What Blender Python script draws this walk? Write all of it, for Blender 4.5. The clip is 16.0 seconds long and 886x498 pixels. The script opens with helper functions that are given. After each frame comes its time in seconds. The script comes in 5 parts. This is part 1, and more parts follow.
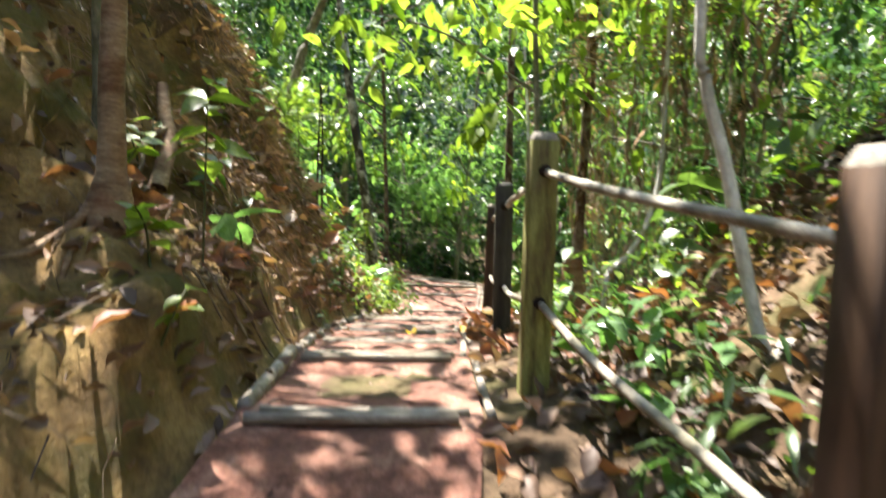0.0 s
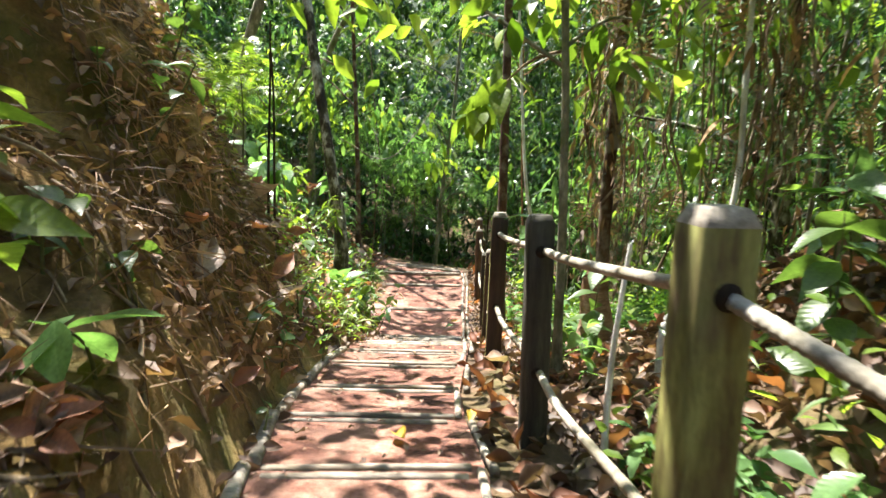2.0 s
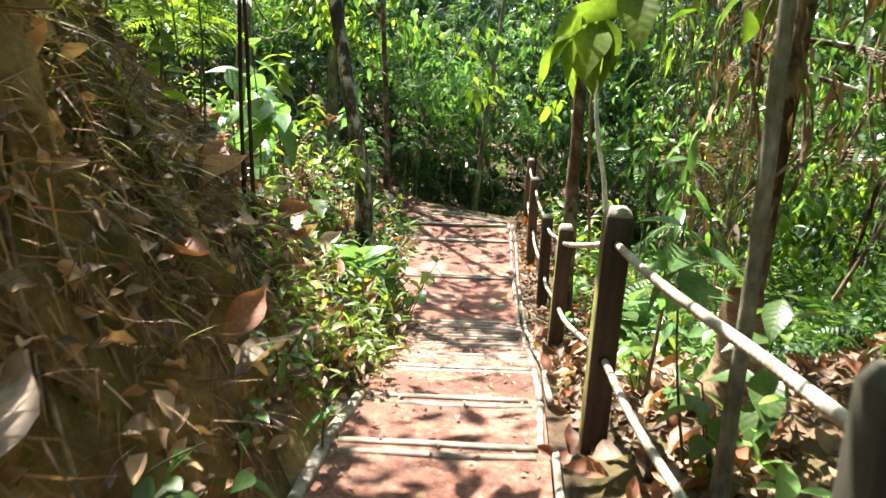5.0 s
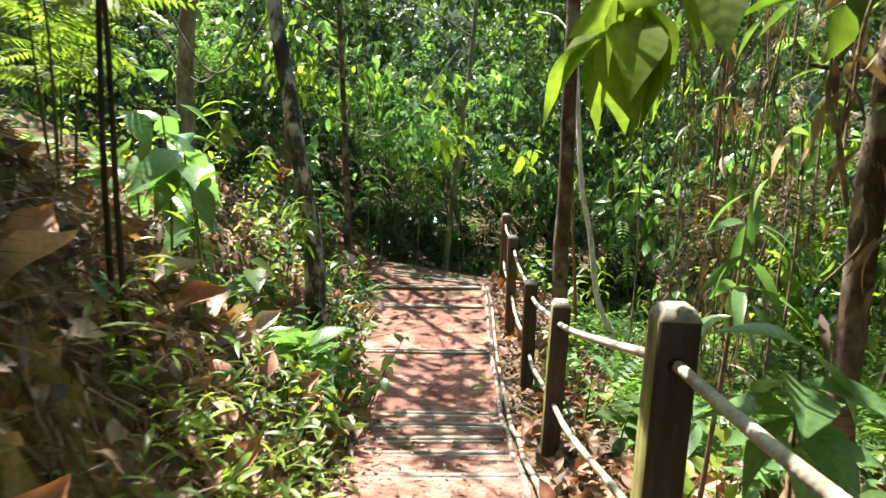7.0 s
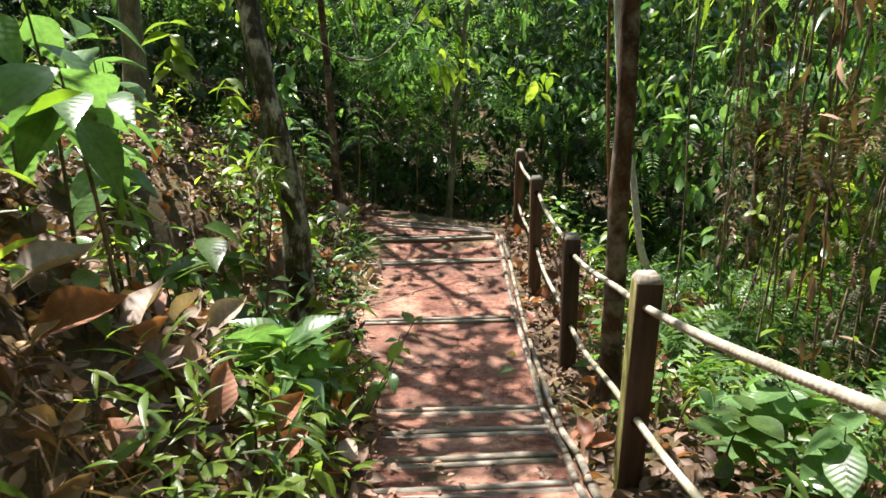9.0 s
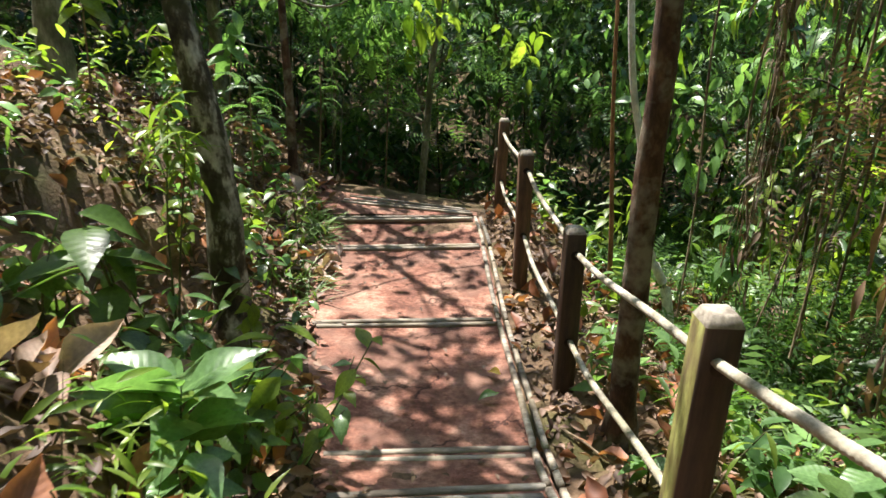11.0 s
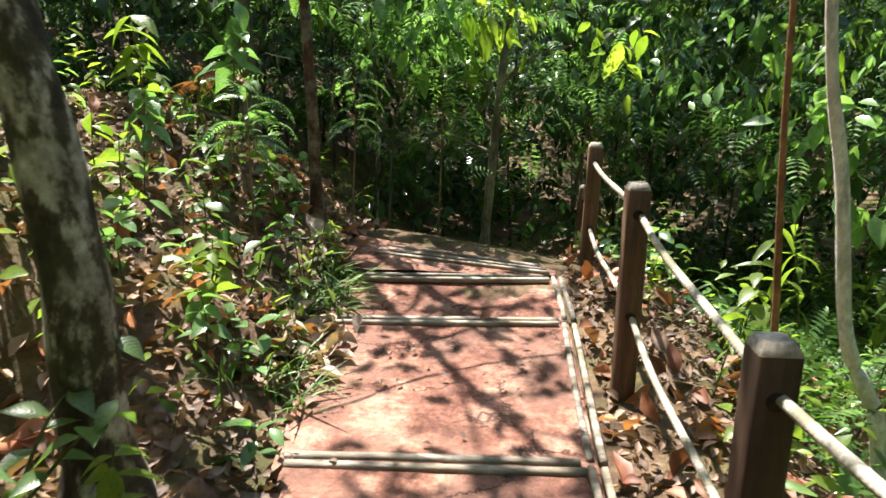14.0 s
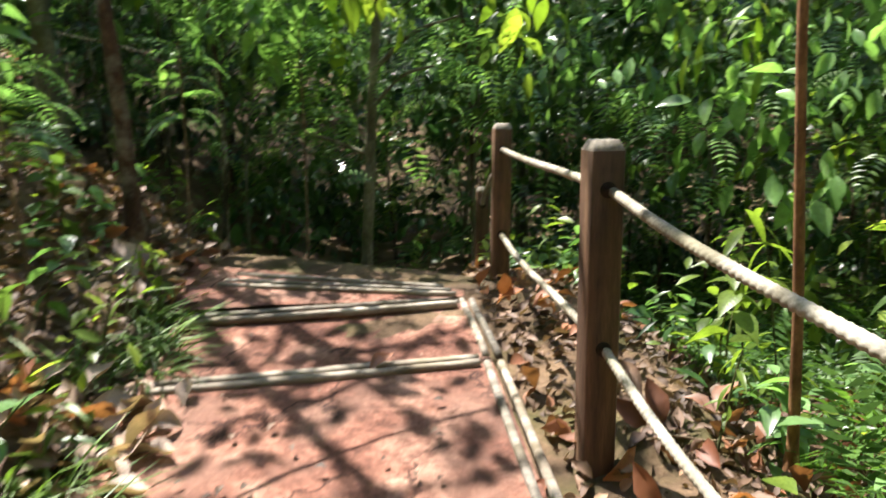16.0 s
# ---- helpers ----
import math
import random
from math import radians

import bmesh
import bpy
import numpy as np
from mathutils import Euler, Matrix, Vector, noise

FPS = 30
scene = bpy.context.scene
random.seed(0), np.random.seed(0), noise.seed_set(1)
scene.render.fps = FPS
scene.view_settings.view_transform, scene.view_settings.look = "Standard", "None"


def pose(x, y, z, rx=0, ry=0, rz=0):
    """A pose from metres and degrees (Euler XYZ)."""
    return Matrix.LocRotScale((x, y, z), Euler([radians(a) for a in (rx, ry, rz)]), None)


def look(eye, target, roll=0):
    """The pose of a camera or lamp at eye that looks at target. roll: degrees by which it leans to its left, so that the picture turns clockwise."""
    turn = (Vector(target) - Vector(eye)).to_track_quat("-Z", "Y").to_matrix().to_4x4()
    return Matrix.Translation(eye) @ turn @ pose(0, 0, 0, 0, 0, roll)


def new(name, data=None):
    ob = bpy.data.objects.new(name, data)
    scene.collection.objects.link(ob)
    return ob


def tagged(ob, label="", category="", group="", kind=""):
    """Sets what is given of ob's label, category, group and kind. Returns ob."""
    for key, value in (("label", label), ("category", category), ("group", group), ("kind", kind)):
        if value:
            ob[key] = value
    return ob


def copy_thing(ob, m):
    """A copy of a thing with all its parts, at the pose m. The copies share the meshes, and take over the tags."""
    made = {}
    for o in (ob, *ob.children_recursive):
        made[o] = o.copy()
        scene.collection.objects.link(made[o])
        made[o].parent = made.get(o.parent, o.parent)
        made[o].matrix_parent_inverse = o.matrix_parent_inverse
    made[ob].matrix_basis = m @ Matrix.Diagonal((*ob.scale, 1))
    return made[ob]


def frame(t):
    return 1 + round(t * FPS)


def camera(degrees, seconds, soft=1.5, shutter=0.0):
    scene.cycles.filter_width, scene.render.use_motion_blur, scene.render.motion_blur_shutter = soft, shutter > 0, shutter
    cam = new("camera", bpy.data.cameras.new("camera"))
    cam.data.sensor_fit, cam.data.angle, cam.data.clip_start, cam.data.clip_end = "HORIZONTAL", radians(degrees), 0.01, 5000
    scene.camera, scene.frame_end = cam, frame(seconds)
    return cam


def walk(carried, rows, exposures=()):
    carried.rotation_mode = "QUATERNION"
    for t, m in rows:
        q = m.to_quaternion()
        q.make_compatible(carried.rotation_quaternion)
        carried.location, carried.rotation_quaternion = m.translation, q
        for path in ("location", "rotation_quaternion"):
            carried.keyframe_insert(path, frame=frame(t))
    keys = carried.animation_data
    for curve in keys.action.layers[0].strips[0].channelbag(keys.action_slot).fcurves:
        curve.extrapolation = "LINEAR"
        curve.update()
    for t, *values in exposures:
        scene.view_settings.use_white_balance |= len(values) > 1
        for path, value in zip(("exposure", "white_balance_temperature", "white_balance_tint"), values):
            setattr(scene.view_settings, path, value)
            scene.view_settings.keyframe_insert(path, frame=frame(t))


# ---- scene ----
cam = camera(68.0, 16.0, 1.5, 0.5)
PATH = [
    (0, (1.455, -0.216, 2.713), (1.143, 1.753, 2.556), 1.8),
    (0.5, (1.375, 0.193, 2.884), (0.938, 2.144, 2.823), 1.4),
    (1, (1.226, 0.578, 2.94), (0.905, 2.551, 2.854), -0.4),
    (1.5, (1.139, 0.941, 2.97), (0.975, 2.925, 2.775), 0.8),
    (2, (1.054, 1.327, 3.069), (0.832, 3.294, 2.787), 2.0),
    (2.5, (0.915, 1.703, 3.132), (0.676, 3.649, 2.738), 0.3),
    (3, (0.803, 2.021, 3.178), (0.551, 3.939, 2.671), 0.5),
    (3.2, (0.763, 2.172, 3.19), (0.486, 4.076, 2.646), 1.1),
    (5.3, (0.552, 3.476, 3.214), (0.258, 5.386, 2.701), 2.4),
    (5.5, (0.508, 3.598, 3.191), (0.27, 5.522, 2.698), 1.3),
    (6, (0.465, 3.887, 3.163), (0.285, 5.823, 2.696), 2.9),
    (6.5, (0.503, 4.123, 3.178), (0.296, 6.054, 2.698), 3.7),
    (7, (0.473, 4.393, 3.131), (0.254, 6.347, 2.762), 1.8),
    (7.5, (0.487, 4.84, 3.037), (0.318, 6.789, 2.622), 2.8),
    (8, (0.465, 5.194, 2.954), (0.223, 7.134, 2.536), 1.3),
    (8.5, (0.261, 5.494, 2.971), (0.013, 7.406, 2.439), -1.1),
    (9, (0.157, 5.695, 2.962), (-0.034, 7.608, 2.411), -0.3),
    (9.2, (0.156, 5.779, 2.94), (-0.056, 7.687, 2.376), -0.1),
    (11.3, (0.046, 6.901, 2.803), (-0.039, 8.782, 2.128), 1.3),
    (11.5, (0.027, 7.016, 2.797), (-0.034, 8.885, 2.087), -0.3),
    (12, (-0.003, 7.307, 2.732), (-0.061, 9.174, 2.017), 1.4),
    (12.5, (0.105, 7.625, 2.67), (-0.177, 9.503, 2.042), 0.7),
    (13, (0.055, 7.985, 2.618), (-0.235, 9.872, 2.025), -0.3),
    (13.5, (0.022, 8.315, 2.499), (-0.283, 10.229, 2.007), 2.4),
    (14, (0.047, 8.65, 2.412), (-0.293, 10.55, 1.892), 0.8),
    (14.3, (0.053, 8.85, 2.338), (-0.223, 10.784, 1.911), -2.6),
    (14.5, (-0.04, 8.985, 2.287), (-0.211, 10.933, 1.869), -1.2),
    (15, (-0.057, 9.289, 2.148), (-0.169, 11.212, 1.611), 1.6),
    (15.5, (-0.065, 9.588, 2.09), (-0.224, 11.504, 1.54), 1.3),
    (16, (-0.115, 9.912, 2.008), (-0.096, 11.864, 1.573), -0.7),
]
walk(cam, [(t, look(eye, target, roll)) for t, eye, target, roll in PATH], [(0.0, 2.45), (0.6, 2.32), (3.0, 2.27), (5.5, 2.37), (7.0, 2.13), (9.0, 1.58), (12.0, 1.6), (14.0, 1.92), (16.0, 1.86)])

# ---- world and sun ----
SUN_TO = Vector((-0.44, 0.50, 1.25)).normalized()      # towards the sun
world = bpy.data.worlds.new("sky")
scene.world = world
world.use_nodes = True
wn = world.node_tree.nodes
sky = wn.new("ShaderNodeTexSky")
sky.sky_type, sky.sun_disc = "NISHITA", False
sky.sun_elevation = math.asin(SUN_TO.z)
sky.sun_rotation = math.atan2(SUN_TO.x, SUN_TO.y)
world.node_tree.links.new(sky.outputs[0], wn["Background"].inputs[0])
wn["Background"].inputs[1].default_value = 0.125
sun_data = bpy.data.lights.new("sun", "SUN")
sun_data.energy, sun_data.angle, sun_data.color = 4.8, radians(0.53), (1.0, 0.95, 0.87)
sun = new("sun", sun_data)
sun.matrix_world = look(tuple(SUN_TO * 60), (0, 0, 0))

# ---- materials ----
RNG = np.random.default_rng(7)


def nodes_of(name):
    m = bpy.data.materials.new(name)
    m.use_nodes = True
    return m, m.node_tree.nodes, m.node_tree.links


def noise_node(nt, links, scale, detail=4.0, rough=0.6, coord="Object", stretch=None):
    tc = nt.new("ShaderNodeTexCoord")
    n = nt.new("ShaderNodeTexNoise")
    n.inputs["Scale"].default_value, n.inputs["Detail"].default_value, n.inputs["Roughness"].default_value = scale, detail, rough
    if stretch:
        mp = nt.new("ShaderNodeMapping")
        mp.inputs["Scale"].default_value = stretch
        links.new(tc.outputs[coord], mp.inputs[0])
        links.new(mp.outputs[0], n.inputs[0])
    else:
        links.new(tc.outputs[coord], n.inputs[0])
    return n


def ramp_node(nt, links, source, stops):
    r = nt.new("ShaderNodeValToRGB")
    while len(r.color_ramp.elements) < len(stops):
        r.color_ramp.elements.new(0.5)
    for e, (p, c) in zip(r.color_ramp.elements, stops):
        e.position, e.color = p, (*c, 1)
    links.new(source, r.inputs[0])
    return r


def mix_node(nt, links, fac, a, b, kind="MIX"):
    m = nt.new("ShaderNodeMix")
    m.data_type, m.blend_type = "RGBA", kind
    for sock, v in ((m.inputs[0], fac), (m.inputs[6], a), (m.inputs[7], b)):
        if isinstance(v, (int, float)):
            sock.default_value = v
        elif isinstance(v, tuple):
            sock.default_value = (*v, 1)
        else:
            links.new(v, sock)
    return m.outputs[2]


def bump_to(nt, links, bsdf, height, strength, distance):
    b = nt.new("ShaderNodeBump")
    b.inputs["Strength"].default_value, b.inputs["Distance"].default_value = strength, distance
    links.new(height, b.inputs["Height"])
    links.new(b.outputs[0], bsdf.inputs["Normal"])


def surface(name, stops, big, small, rough=0.85, bump=0.5, dist=0.01, tint=None, tint_amount=0.5, stretch=None, spec=0.3):
    """Two scales of noise: the large one picks from the stops, the small one grains it; tint is a patchy second colour."""
    m, nt, links = nodes_of(name)
    b = nt["Principled BSDF"]
    n1 = noise_node(nt, links, big, 5, 0.65, stretch=stretch)
    n2 = noise_node(nt, links, small, 6, 0.7, stretch=stretch)
    stops = [(0.5 + (p - 0.5) * 0.62, c) for p, c in stops]
    col = ramp_node(nt, links, n1.outputs[0], stops).outputs[0]
    grain = ramp_node(nt, links, n2.outputs[0], [(0.3, (0.6, 0.6, 0.6)), (0.7, (1.25, 1.25, 1.25))]).outputs[0]
    col = mix_node(nt, links, 1.0, col, grain, "MULTIPLY")
    if tint:
        n3 = noise_node(nt, links, big * 0.6 + 0.7, 4, 0.6)
        f = ramp_node(nt, links, n3.outputs[0], [(0.48, (0, 0, 0)), (0.62, (tint_amount,) * 3)]).outputs[0]
        col = mix_node(nt, links, f, col, tint)
    links.new(col, b.inputs["Base Color"])
    b.inputs["Roughness"].default_value = rough
    b.inputs["Specular IOR Level"].default_value = spec
    bump_to(nt, links, b, n2.outputs[0], bump, dist)
    return m


def leaf_material(name, dark, light, glow=0.45, rough=0.4, through_tint=(1.34, 1.38, 0.66)):
    """Thin leaf: gloss and colour that vary from leaf to leaf, with light passing through."""
    m, nt, links = nodes_of(name)
    b, out = nt["Principled BSDF"], nt["Material Output"]
    geo = nt.new("ShaderNodeNewGeometry")
    col = ramp_node(nt, links, geo.outputs["Random Per Island"], [(0.0, dark), (0.75, light), (1.0, tuple(min(1, c * 1.25) for c in light))]).outputs[0]
    n = noise_node(nt, links, 14, 3, 0.6)
    mott = ramp_node(nt, links, n.outputs[0], [(0.3, (0.75, 0.75, 0.75)), (0.7, (1.15, 1.15, 1.15))]).outputs[0]
    col = mix_node(nt, links, 1.0, col, mott, "MULTIPLY")
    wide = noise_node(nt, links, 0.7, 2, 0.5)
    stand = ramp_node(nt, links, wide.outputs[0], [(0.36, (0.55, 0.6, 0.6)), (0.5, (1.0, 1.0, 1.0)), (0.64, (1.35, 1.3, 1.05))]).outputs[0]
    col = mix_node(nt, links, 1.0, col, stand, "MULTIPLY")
    links.new(col, b.inputs["Base Color"])
    b.inputs["Roughness"].default_value = rough
    t = nt.new("ShaderNodeBsdfTranslucent")
    warm = mix_node(nt, links, 1.0, col, through_tint, "MULTIPLY")
    links.new(warm, t.inputs[0])
    mx = nt.new("ShaderNodeMixShader")
    mx.inputs[0].default_value = glow
    links.new(b.outputs[0], mx.inputs[1])
    links.new(t.outputs[0], mx.inputs[2])
    links.new(mx.outputs[0], out.inputs[0])
    bump_to(nt, links, b, n.outputs[0], 0.25, 0.004)
    return m


def veined(m):
    """A copy of a leaf material for single large leaves: pale midrib and slanting side veins, sunk a little."""
    c = m.copy()
    c.name = "veined_" + m.name
    nt, links = c.node_tree.nodes, c.node_tree.links
    b = nt["Principled BSDF"]
    old = b.inputs["Base Color"].links[0].from_socket
    tc, sep = nt.new("ShaderNodeTexCoord"), nt.new("ShaderNodeSeparateXYZ")
    links.new(tc.outputs["Object"], sep.inputs[0])

    def calc(op, a, k):
        n = nt.new("ShaderNodeMath")
        n.operation = op
        for sock, v in ((n.inputs[0], a), (n.inputs[1], k)):
            if isinstance(v, (int, float)):
                sock.default_value = v
            else:
                links.new(v, sock)
        return n.outputs[0]

    across = calc("ABSOLUTE", sep.outputs[0], 0.0)
    slant = calc("SUBTRACT", sep.outputs[1], calc("MULTIPLY", across, 0.85))
    side = calc("PINGPONG", calc("MULTIPLY", slant, 9.0), 0.5)
    rib = ramp_node(nt, links, across, [(0.006, (1, 1, 1)), (0.016, (0, 0, 0))]).outputs[0]
    rows = ramp_node(nt, links, side, [(0.02, (0.35, 0.35, 0.35)), (0.08, (0, 0, 0))]).outputs[0]
    line = mix_node(nt, links, 1.0, rib, rows, "LIGHTEN")
    pale = mix_node(nt, links, 1.0, old, (1.4, 1.35, 1.3), "MULTIPLY")
    col = mix_node(nt, links, line, old, pale)
    for link in [q for q in links if q.from_socket == old and q.to_node.type in ("BSDF_PRINCIPLED",)]:
        links.remove(link)
    links.new(col, b.inputs["Base Color"])
    swell = ramp_node(nt, links, side, [(0.0, (0, 0, 0)), (0.5, (1, 1, 1))]).outputs[0]
    bump_to(nt, links, b, swell, 0.10, 0.008)
    return c


M_PATH = surface("red_laterite", [(0.25, (0.14, 0.058, 0.041)), (0.48, (0.275, 0.122, 0.084)), (0.72, (0.44, 0.25, 0.182))], 3.0, 24, 0.9, 1.0, 0.022, (0.18, 0.095, 0.070), 0.75)


def cracked(m):
    """Wandering shrinkage cracks and dried-mud stains in the trodden clay."""
    nt, links = m.node_tree.nodes, m.node_tree.links
    b = nt["Principled BSDF"]
    old = b.inputs["Base Color"].links[0].from_socket
    co = nt.new("ShaderNodeTexCoord")
    warp = noise_node(nt, links, 5.0, 4, 0.65)
    push = nt.new("ShaderNodeMixRGB")
    push.blend_type, push.inputs[0].default_value = "ADD", 0.35
    links.new(co.outputs["Object"], push.inputs[1])
    links.new(warp.outputs["Color"], push.inputs[2])
    vo = nt.new("ShaderNodeTexVoronoi")
    vo.feature, vo.inputs["Scale"].default_value = "DISTANCE_TO_EDGE", 1.5
    links.new(push.outputs[0], vo.inputs["Vector"])
    line = ramp_node(nt, links, vo.outputs["Distance"], [(0.0, (0.22, 0.2, 0.2)), (0.012, (0.5, 0.48, 0.48)), (0.028, (1, 1, 1))]).outputs[0]
    some = noise_node(nt, links, 1.7, 2, 0.5)
    f = ramp_node(nt, links, some.outputs[0], [(0.50, (0, 0, 0)), (0.58, (1, 1, 1))]).outputs[0]
    col = mix_node(nt, links, f, old, mix_node(nt, links, 1.0, old, line, "MULTIPLY"))
    st = noise_node(nt, links, 1.1, 5, 0.7)
    stain = ramp_node(nt, links, st.outputs[0], [(0.40, (0.64, 0.62, 0.62)), (0.52, (1, 1, 1))]).outputs[0]
    col = mix_node(nt, links, 1.0, col, stain, "MULTIPLY")
    peb = nt.new("ShaderNodeTexVoronoi")
    peb.inputs["Scale"].default_value = 42.0
    links.new(co.outputs["Object"], peb.inputs["Vector"])
    grit = ramp_node(nt, links, peb.outputs["Distance"], [(0.10, (1.45, 1.5, 1.5)), (0.24, (1, 1, 1))]).outputs[0]
    gf = noise_node(nt, links, 4.0, 3, 0.6)
    gm = ramp_node(nt, links, gf.outputs[0], [(0.50, (0, 0, 0)), (0.60, (1, 1, 1))]).outputs[0]
    col = mix_node(nt, links, gm, col, mix_node(nt, links, 1.0, col, grit, "MULTIPLY"))
    links.new(col, b.inputs["Base Color"])


cracked(M_PATH)
M_GROUND = surface("forest_soil", [(0.25, (0.065, 0.043, 0.026)), (0.5, (0.14, 0.088, 0.052)), (0.75, (0.23, 0.15, 0.09))], 1.6, 30, 0.95, 0.9, 0.03, (0.075, 0.085, 0.02), 0.55)
M_BANK = surface("cut_earth", [(0.25, (0.12, 0.075, 0.034)), (0.5, (0.26, 0.16, 0.062)), (0.75, (0.39, 0.26, 0.10))], 2.5, 30, 0.95, 1.0, 0.03, (0.10, 0.11, 0.025), 0.6)
M_LOG = surface("weathered_timber", [(0.3, (0.15, 0.125, 0.10)), (0.55, (0.31, 0.275, 0.235)), (0.8, (0.50, 0.46, 0.40))], 3.5, 40, 0.85, 0.6, 0.004, (0.15, 0.125, 0.075), 0.5, stretch=(0.5, 3, 3))
M_POST = surface("stained_post_timber", [(0.3, (0.034, 0.019, 0.012)), (0.55, (0.068, 0.038, 0.023)), (0.8, (0.12, 0.072, 0.043))], 4.0, 45, 0.6, 0.5, 0.003, (0.095, 0.052, 0.03), 0.35, stretch=(4, 4, 0.35), spec=0.4)
M_POST_DARK = surface("weathered_black_post_timber", [(0.3, (0.020, 0.018, 0.013)), (0.55, (0.042, 0.037, 0.027)), (0.8, (0.085, 0.075, 0.055))], 4.0, 45, 0.7, 0.5, 0.003, (0.06, 0.058, 0.035), 0.35, stretch=(4, 4, 0.35), spec=0.35)
M_POSTTOP = surface("bleached_post_top", [(0.3, (0.16, 0.13, 0.10)), (0.7, (0.40, 0.36, 0.30))], 12, 60, 0.8, 0.5, 0.003)
M_ROPE = surface("old_white_rope", [(0.3, (0.24, 0.21, 0.16)), (0.55, (0.42, 0.38, 0.31)), (0.8, (0.60, 0.56, 0.47))], 5, 90, 0.9, 0.6, 0.003, (0.18, 0.16, 0.09), 0.6)
def vary_by_object(m, low, high):
    """Each object of the material a little darker or paler than the next."""
    nt, links = m.node_tree.nodes, m.node_tree.links
    b = nt["Principled BSDF"]
    old = b.inputs["Base Color"].links[0].from_socket
    info = nt.new("ShaderNodeObjectInfo")
    f = ramp_node(nt, links, info.outputs["Random"], [(0.0, (low,) * 3), (1.0, (high, high * 0.96, high * 0.90))]).outputs[0]
    links.new(mix_node(nt, links, 1.0, old, f, "MULTIPLY"), b.inputs["Base Color"])


vary_by_object(M_POST, 0.65, 1.9)
vary_by_object(M_LOG, 0.75, 1.25)
M_POSTMOSS = surface("mossy_post_side", [(0.3, (0.10, 0.075, 0.03)), (0.5, (0.22, 0.21, 0.06)), (0.75, (0.36, 0.37, 0.12))], 5, 50, 0.85, 0.6, 0.003, (0.14, 0.095, 0.05), 0.5, stretch=(3, 3, 0.5))
M_BORE_SHADE = surface("bored_hole", [(0.3, (0.015, 0.009, 0.006)), (0.7, (0.03, 0.02, 0.012))], 20, 60, 0.9, 0.2, 0.002)
M_BARK_PALE = surface("pale_mottled_bark", [(0.40, (0.03, 0.024, 0.016)), (0.51, (0.085, 0.07, 0.045)), (0.59, (0.37, 0.345, 0.275)), (0.75, (0.60, 0.57, 0.49))], 5, 45, 0.9, 0.8, 0.008, (0.05, 0.05, 0.02), 0.75, stretch=(1, 1, 0.55))
M_BARK_DARK = surface("dark_reddish_bark", [(0.3, (0.035, 0.018, 0.011)), (0.55, (0.085, 0.045, 0.026)), (0.8, (0.17, 0.10, 0.06))], 7, 50, 0.9, 0.8, 0.008, (0.26, 0.235, 0.18), 0.7, stretch=(1, 1, 0.5))
M_BARK_GREY = surface("grey_green_bark", [(0.3, (0.09, 0.083, 0.055)), (0.55, (0.21, 0.20, 0.14)), (0.8, (0.38, 0.36, 0.28))], 7, 45, 0.9, 0.7, 0.006, (0.09, 0.11, 0.045), 0.6, stretch=(1, 1, 0.4))
M_BARK_WHITE = surface("white_bark", [(0.3, (0.48, 0.46, 0.40)), (0.5, (0.76, 0.74, 0.68)), (0.75, (0.86, 0.85, 0.80))], 6, 45, 0.8, 0.4, 0.004, (0.42, 0.37, 0.26), 0.4, stretch=(1, 1, 0.5))
M_BARK_ORANGE = surface("orange_bark", [(0.3, (0.13, 0.06, 0.025)), (0.55, (0.25, 0.125, 0.055)), (0.8, (0.36, 0.21, 0.11))], 6, 45, 0.9, 0.6, 0.005, stretch=(1, 1, 0.5))
M_BARK_TAN = surface("tan_ringed_bark", [(0.3, (0.15, 0.085, 0.045)), (0.55, (0.29, 0.20, 0.12)), (0.8, (0.42, 0.33, 0.22))], 5, 40, 0.85, 0.6, 0.005, (0.22, 0.085, 0.045), 0.4, stretch=(0.6, 0.6, 2.5))
M_STEM = surface("green_stem", [(0.3, (0.05, 0.055, 0.02)), (0.7, (0.12, 0.13, 0.05))], 8, 40, 0.7, 0.3, 0.003)
M_TWIG = surface("dry_twig", [(0.3, (0.11, 0.075, 0.045)), (0.55, (0.22, 0.16, 0.10)), (0.8, (0.38, 0.31, 0.21))], 7, 40, 0.9, 0.5, 0.004)
M_DEADSTICK = surface("dark_dead_stem", [(0.3, (0.02, 0.014, 0.009)), (0.55, (0.05, 0.036, 0.022)), (0.8, (0.13, 0.10, 0.06))], 5, 40, 0.9, 0.6, 0.004, stretch=(1, 1, 0.3))
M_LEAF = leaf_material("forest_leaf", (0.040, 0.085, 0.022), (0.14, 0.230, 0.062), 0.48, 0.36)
# dark leaf colour that carries the shade of far thickets and creepers
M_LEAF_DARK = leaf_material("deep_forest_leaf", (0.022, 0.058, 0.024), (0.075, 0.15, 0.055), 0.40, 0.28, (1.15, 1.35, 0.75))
# lime of young leaves, lightened further so the colour carries sun
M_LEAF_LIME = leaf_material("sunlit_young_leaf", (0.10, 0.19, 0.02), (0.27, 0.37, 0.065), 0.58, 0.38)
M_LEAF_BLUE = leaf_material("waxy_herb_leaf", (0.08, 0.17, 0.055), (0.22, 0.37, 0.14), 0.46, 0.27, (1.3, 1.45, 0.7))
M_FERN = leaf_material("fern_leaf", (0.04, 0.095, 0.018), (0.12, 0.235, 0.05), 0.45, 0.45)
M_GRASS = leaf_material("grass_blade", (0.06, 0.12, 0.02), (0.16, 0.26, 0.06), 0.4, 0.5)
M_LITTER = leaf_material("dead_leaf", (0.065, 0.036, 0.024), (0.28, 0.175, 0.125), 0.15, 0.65)
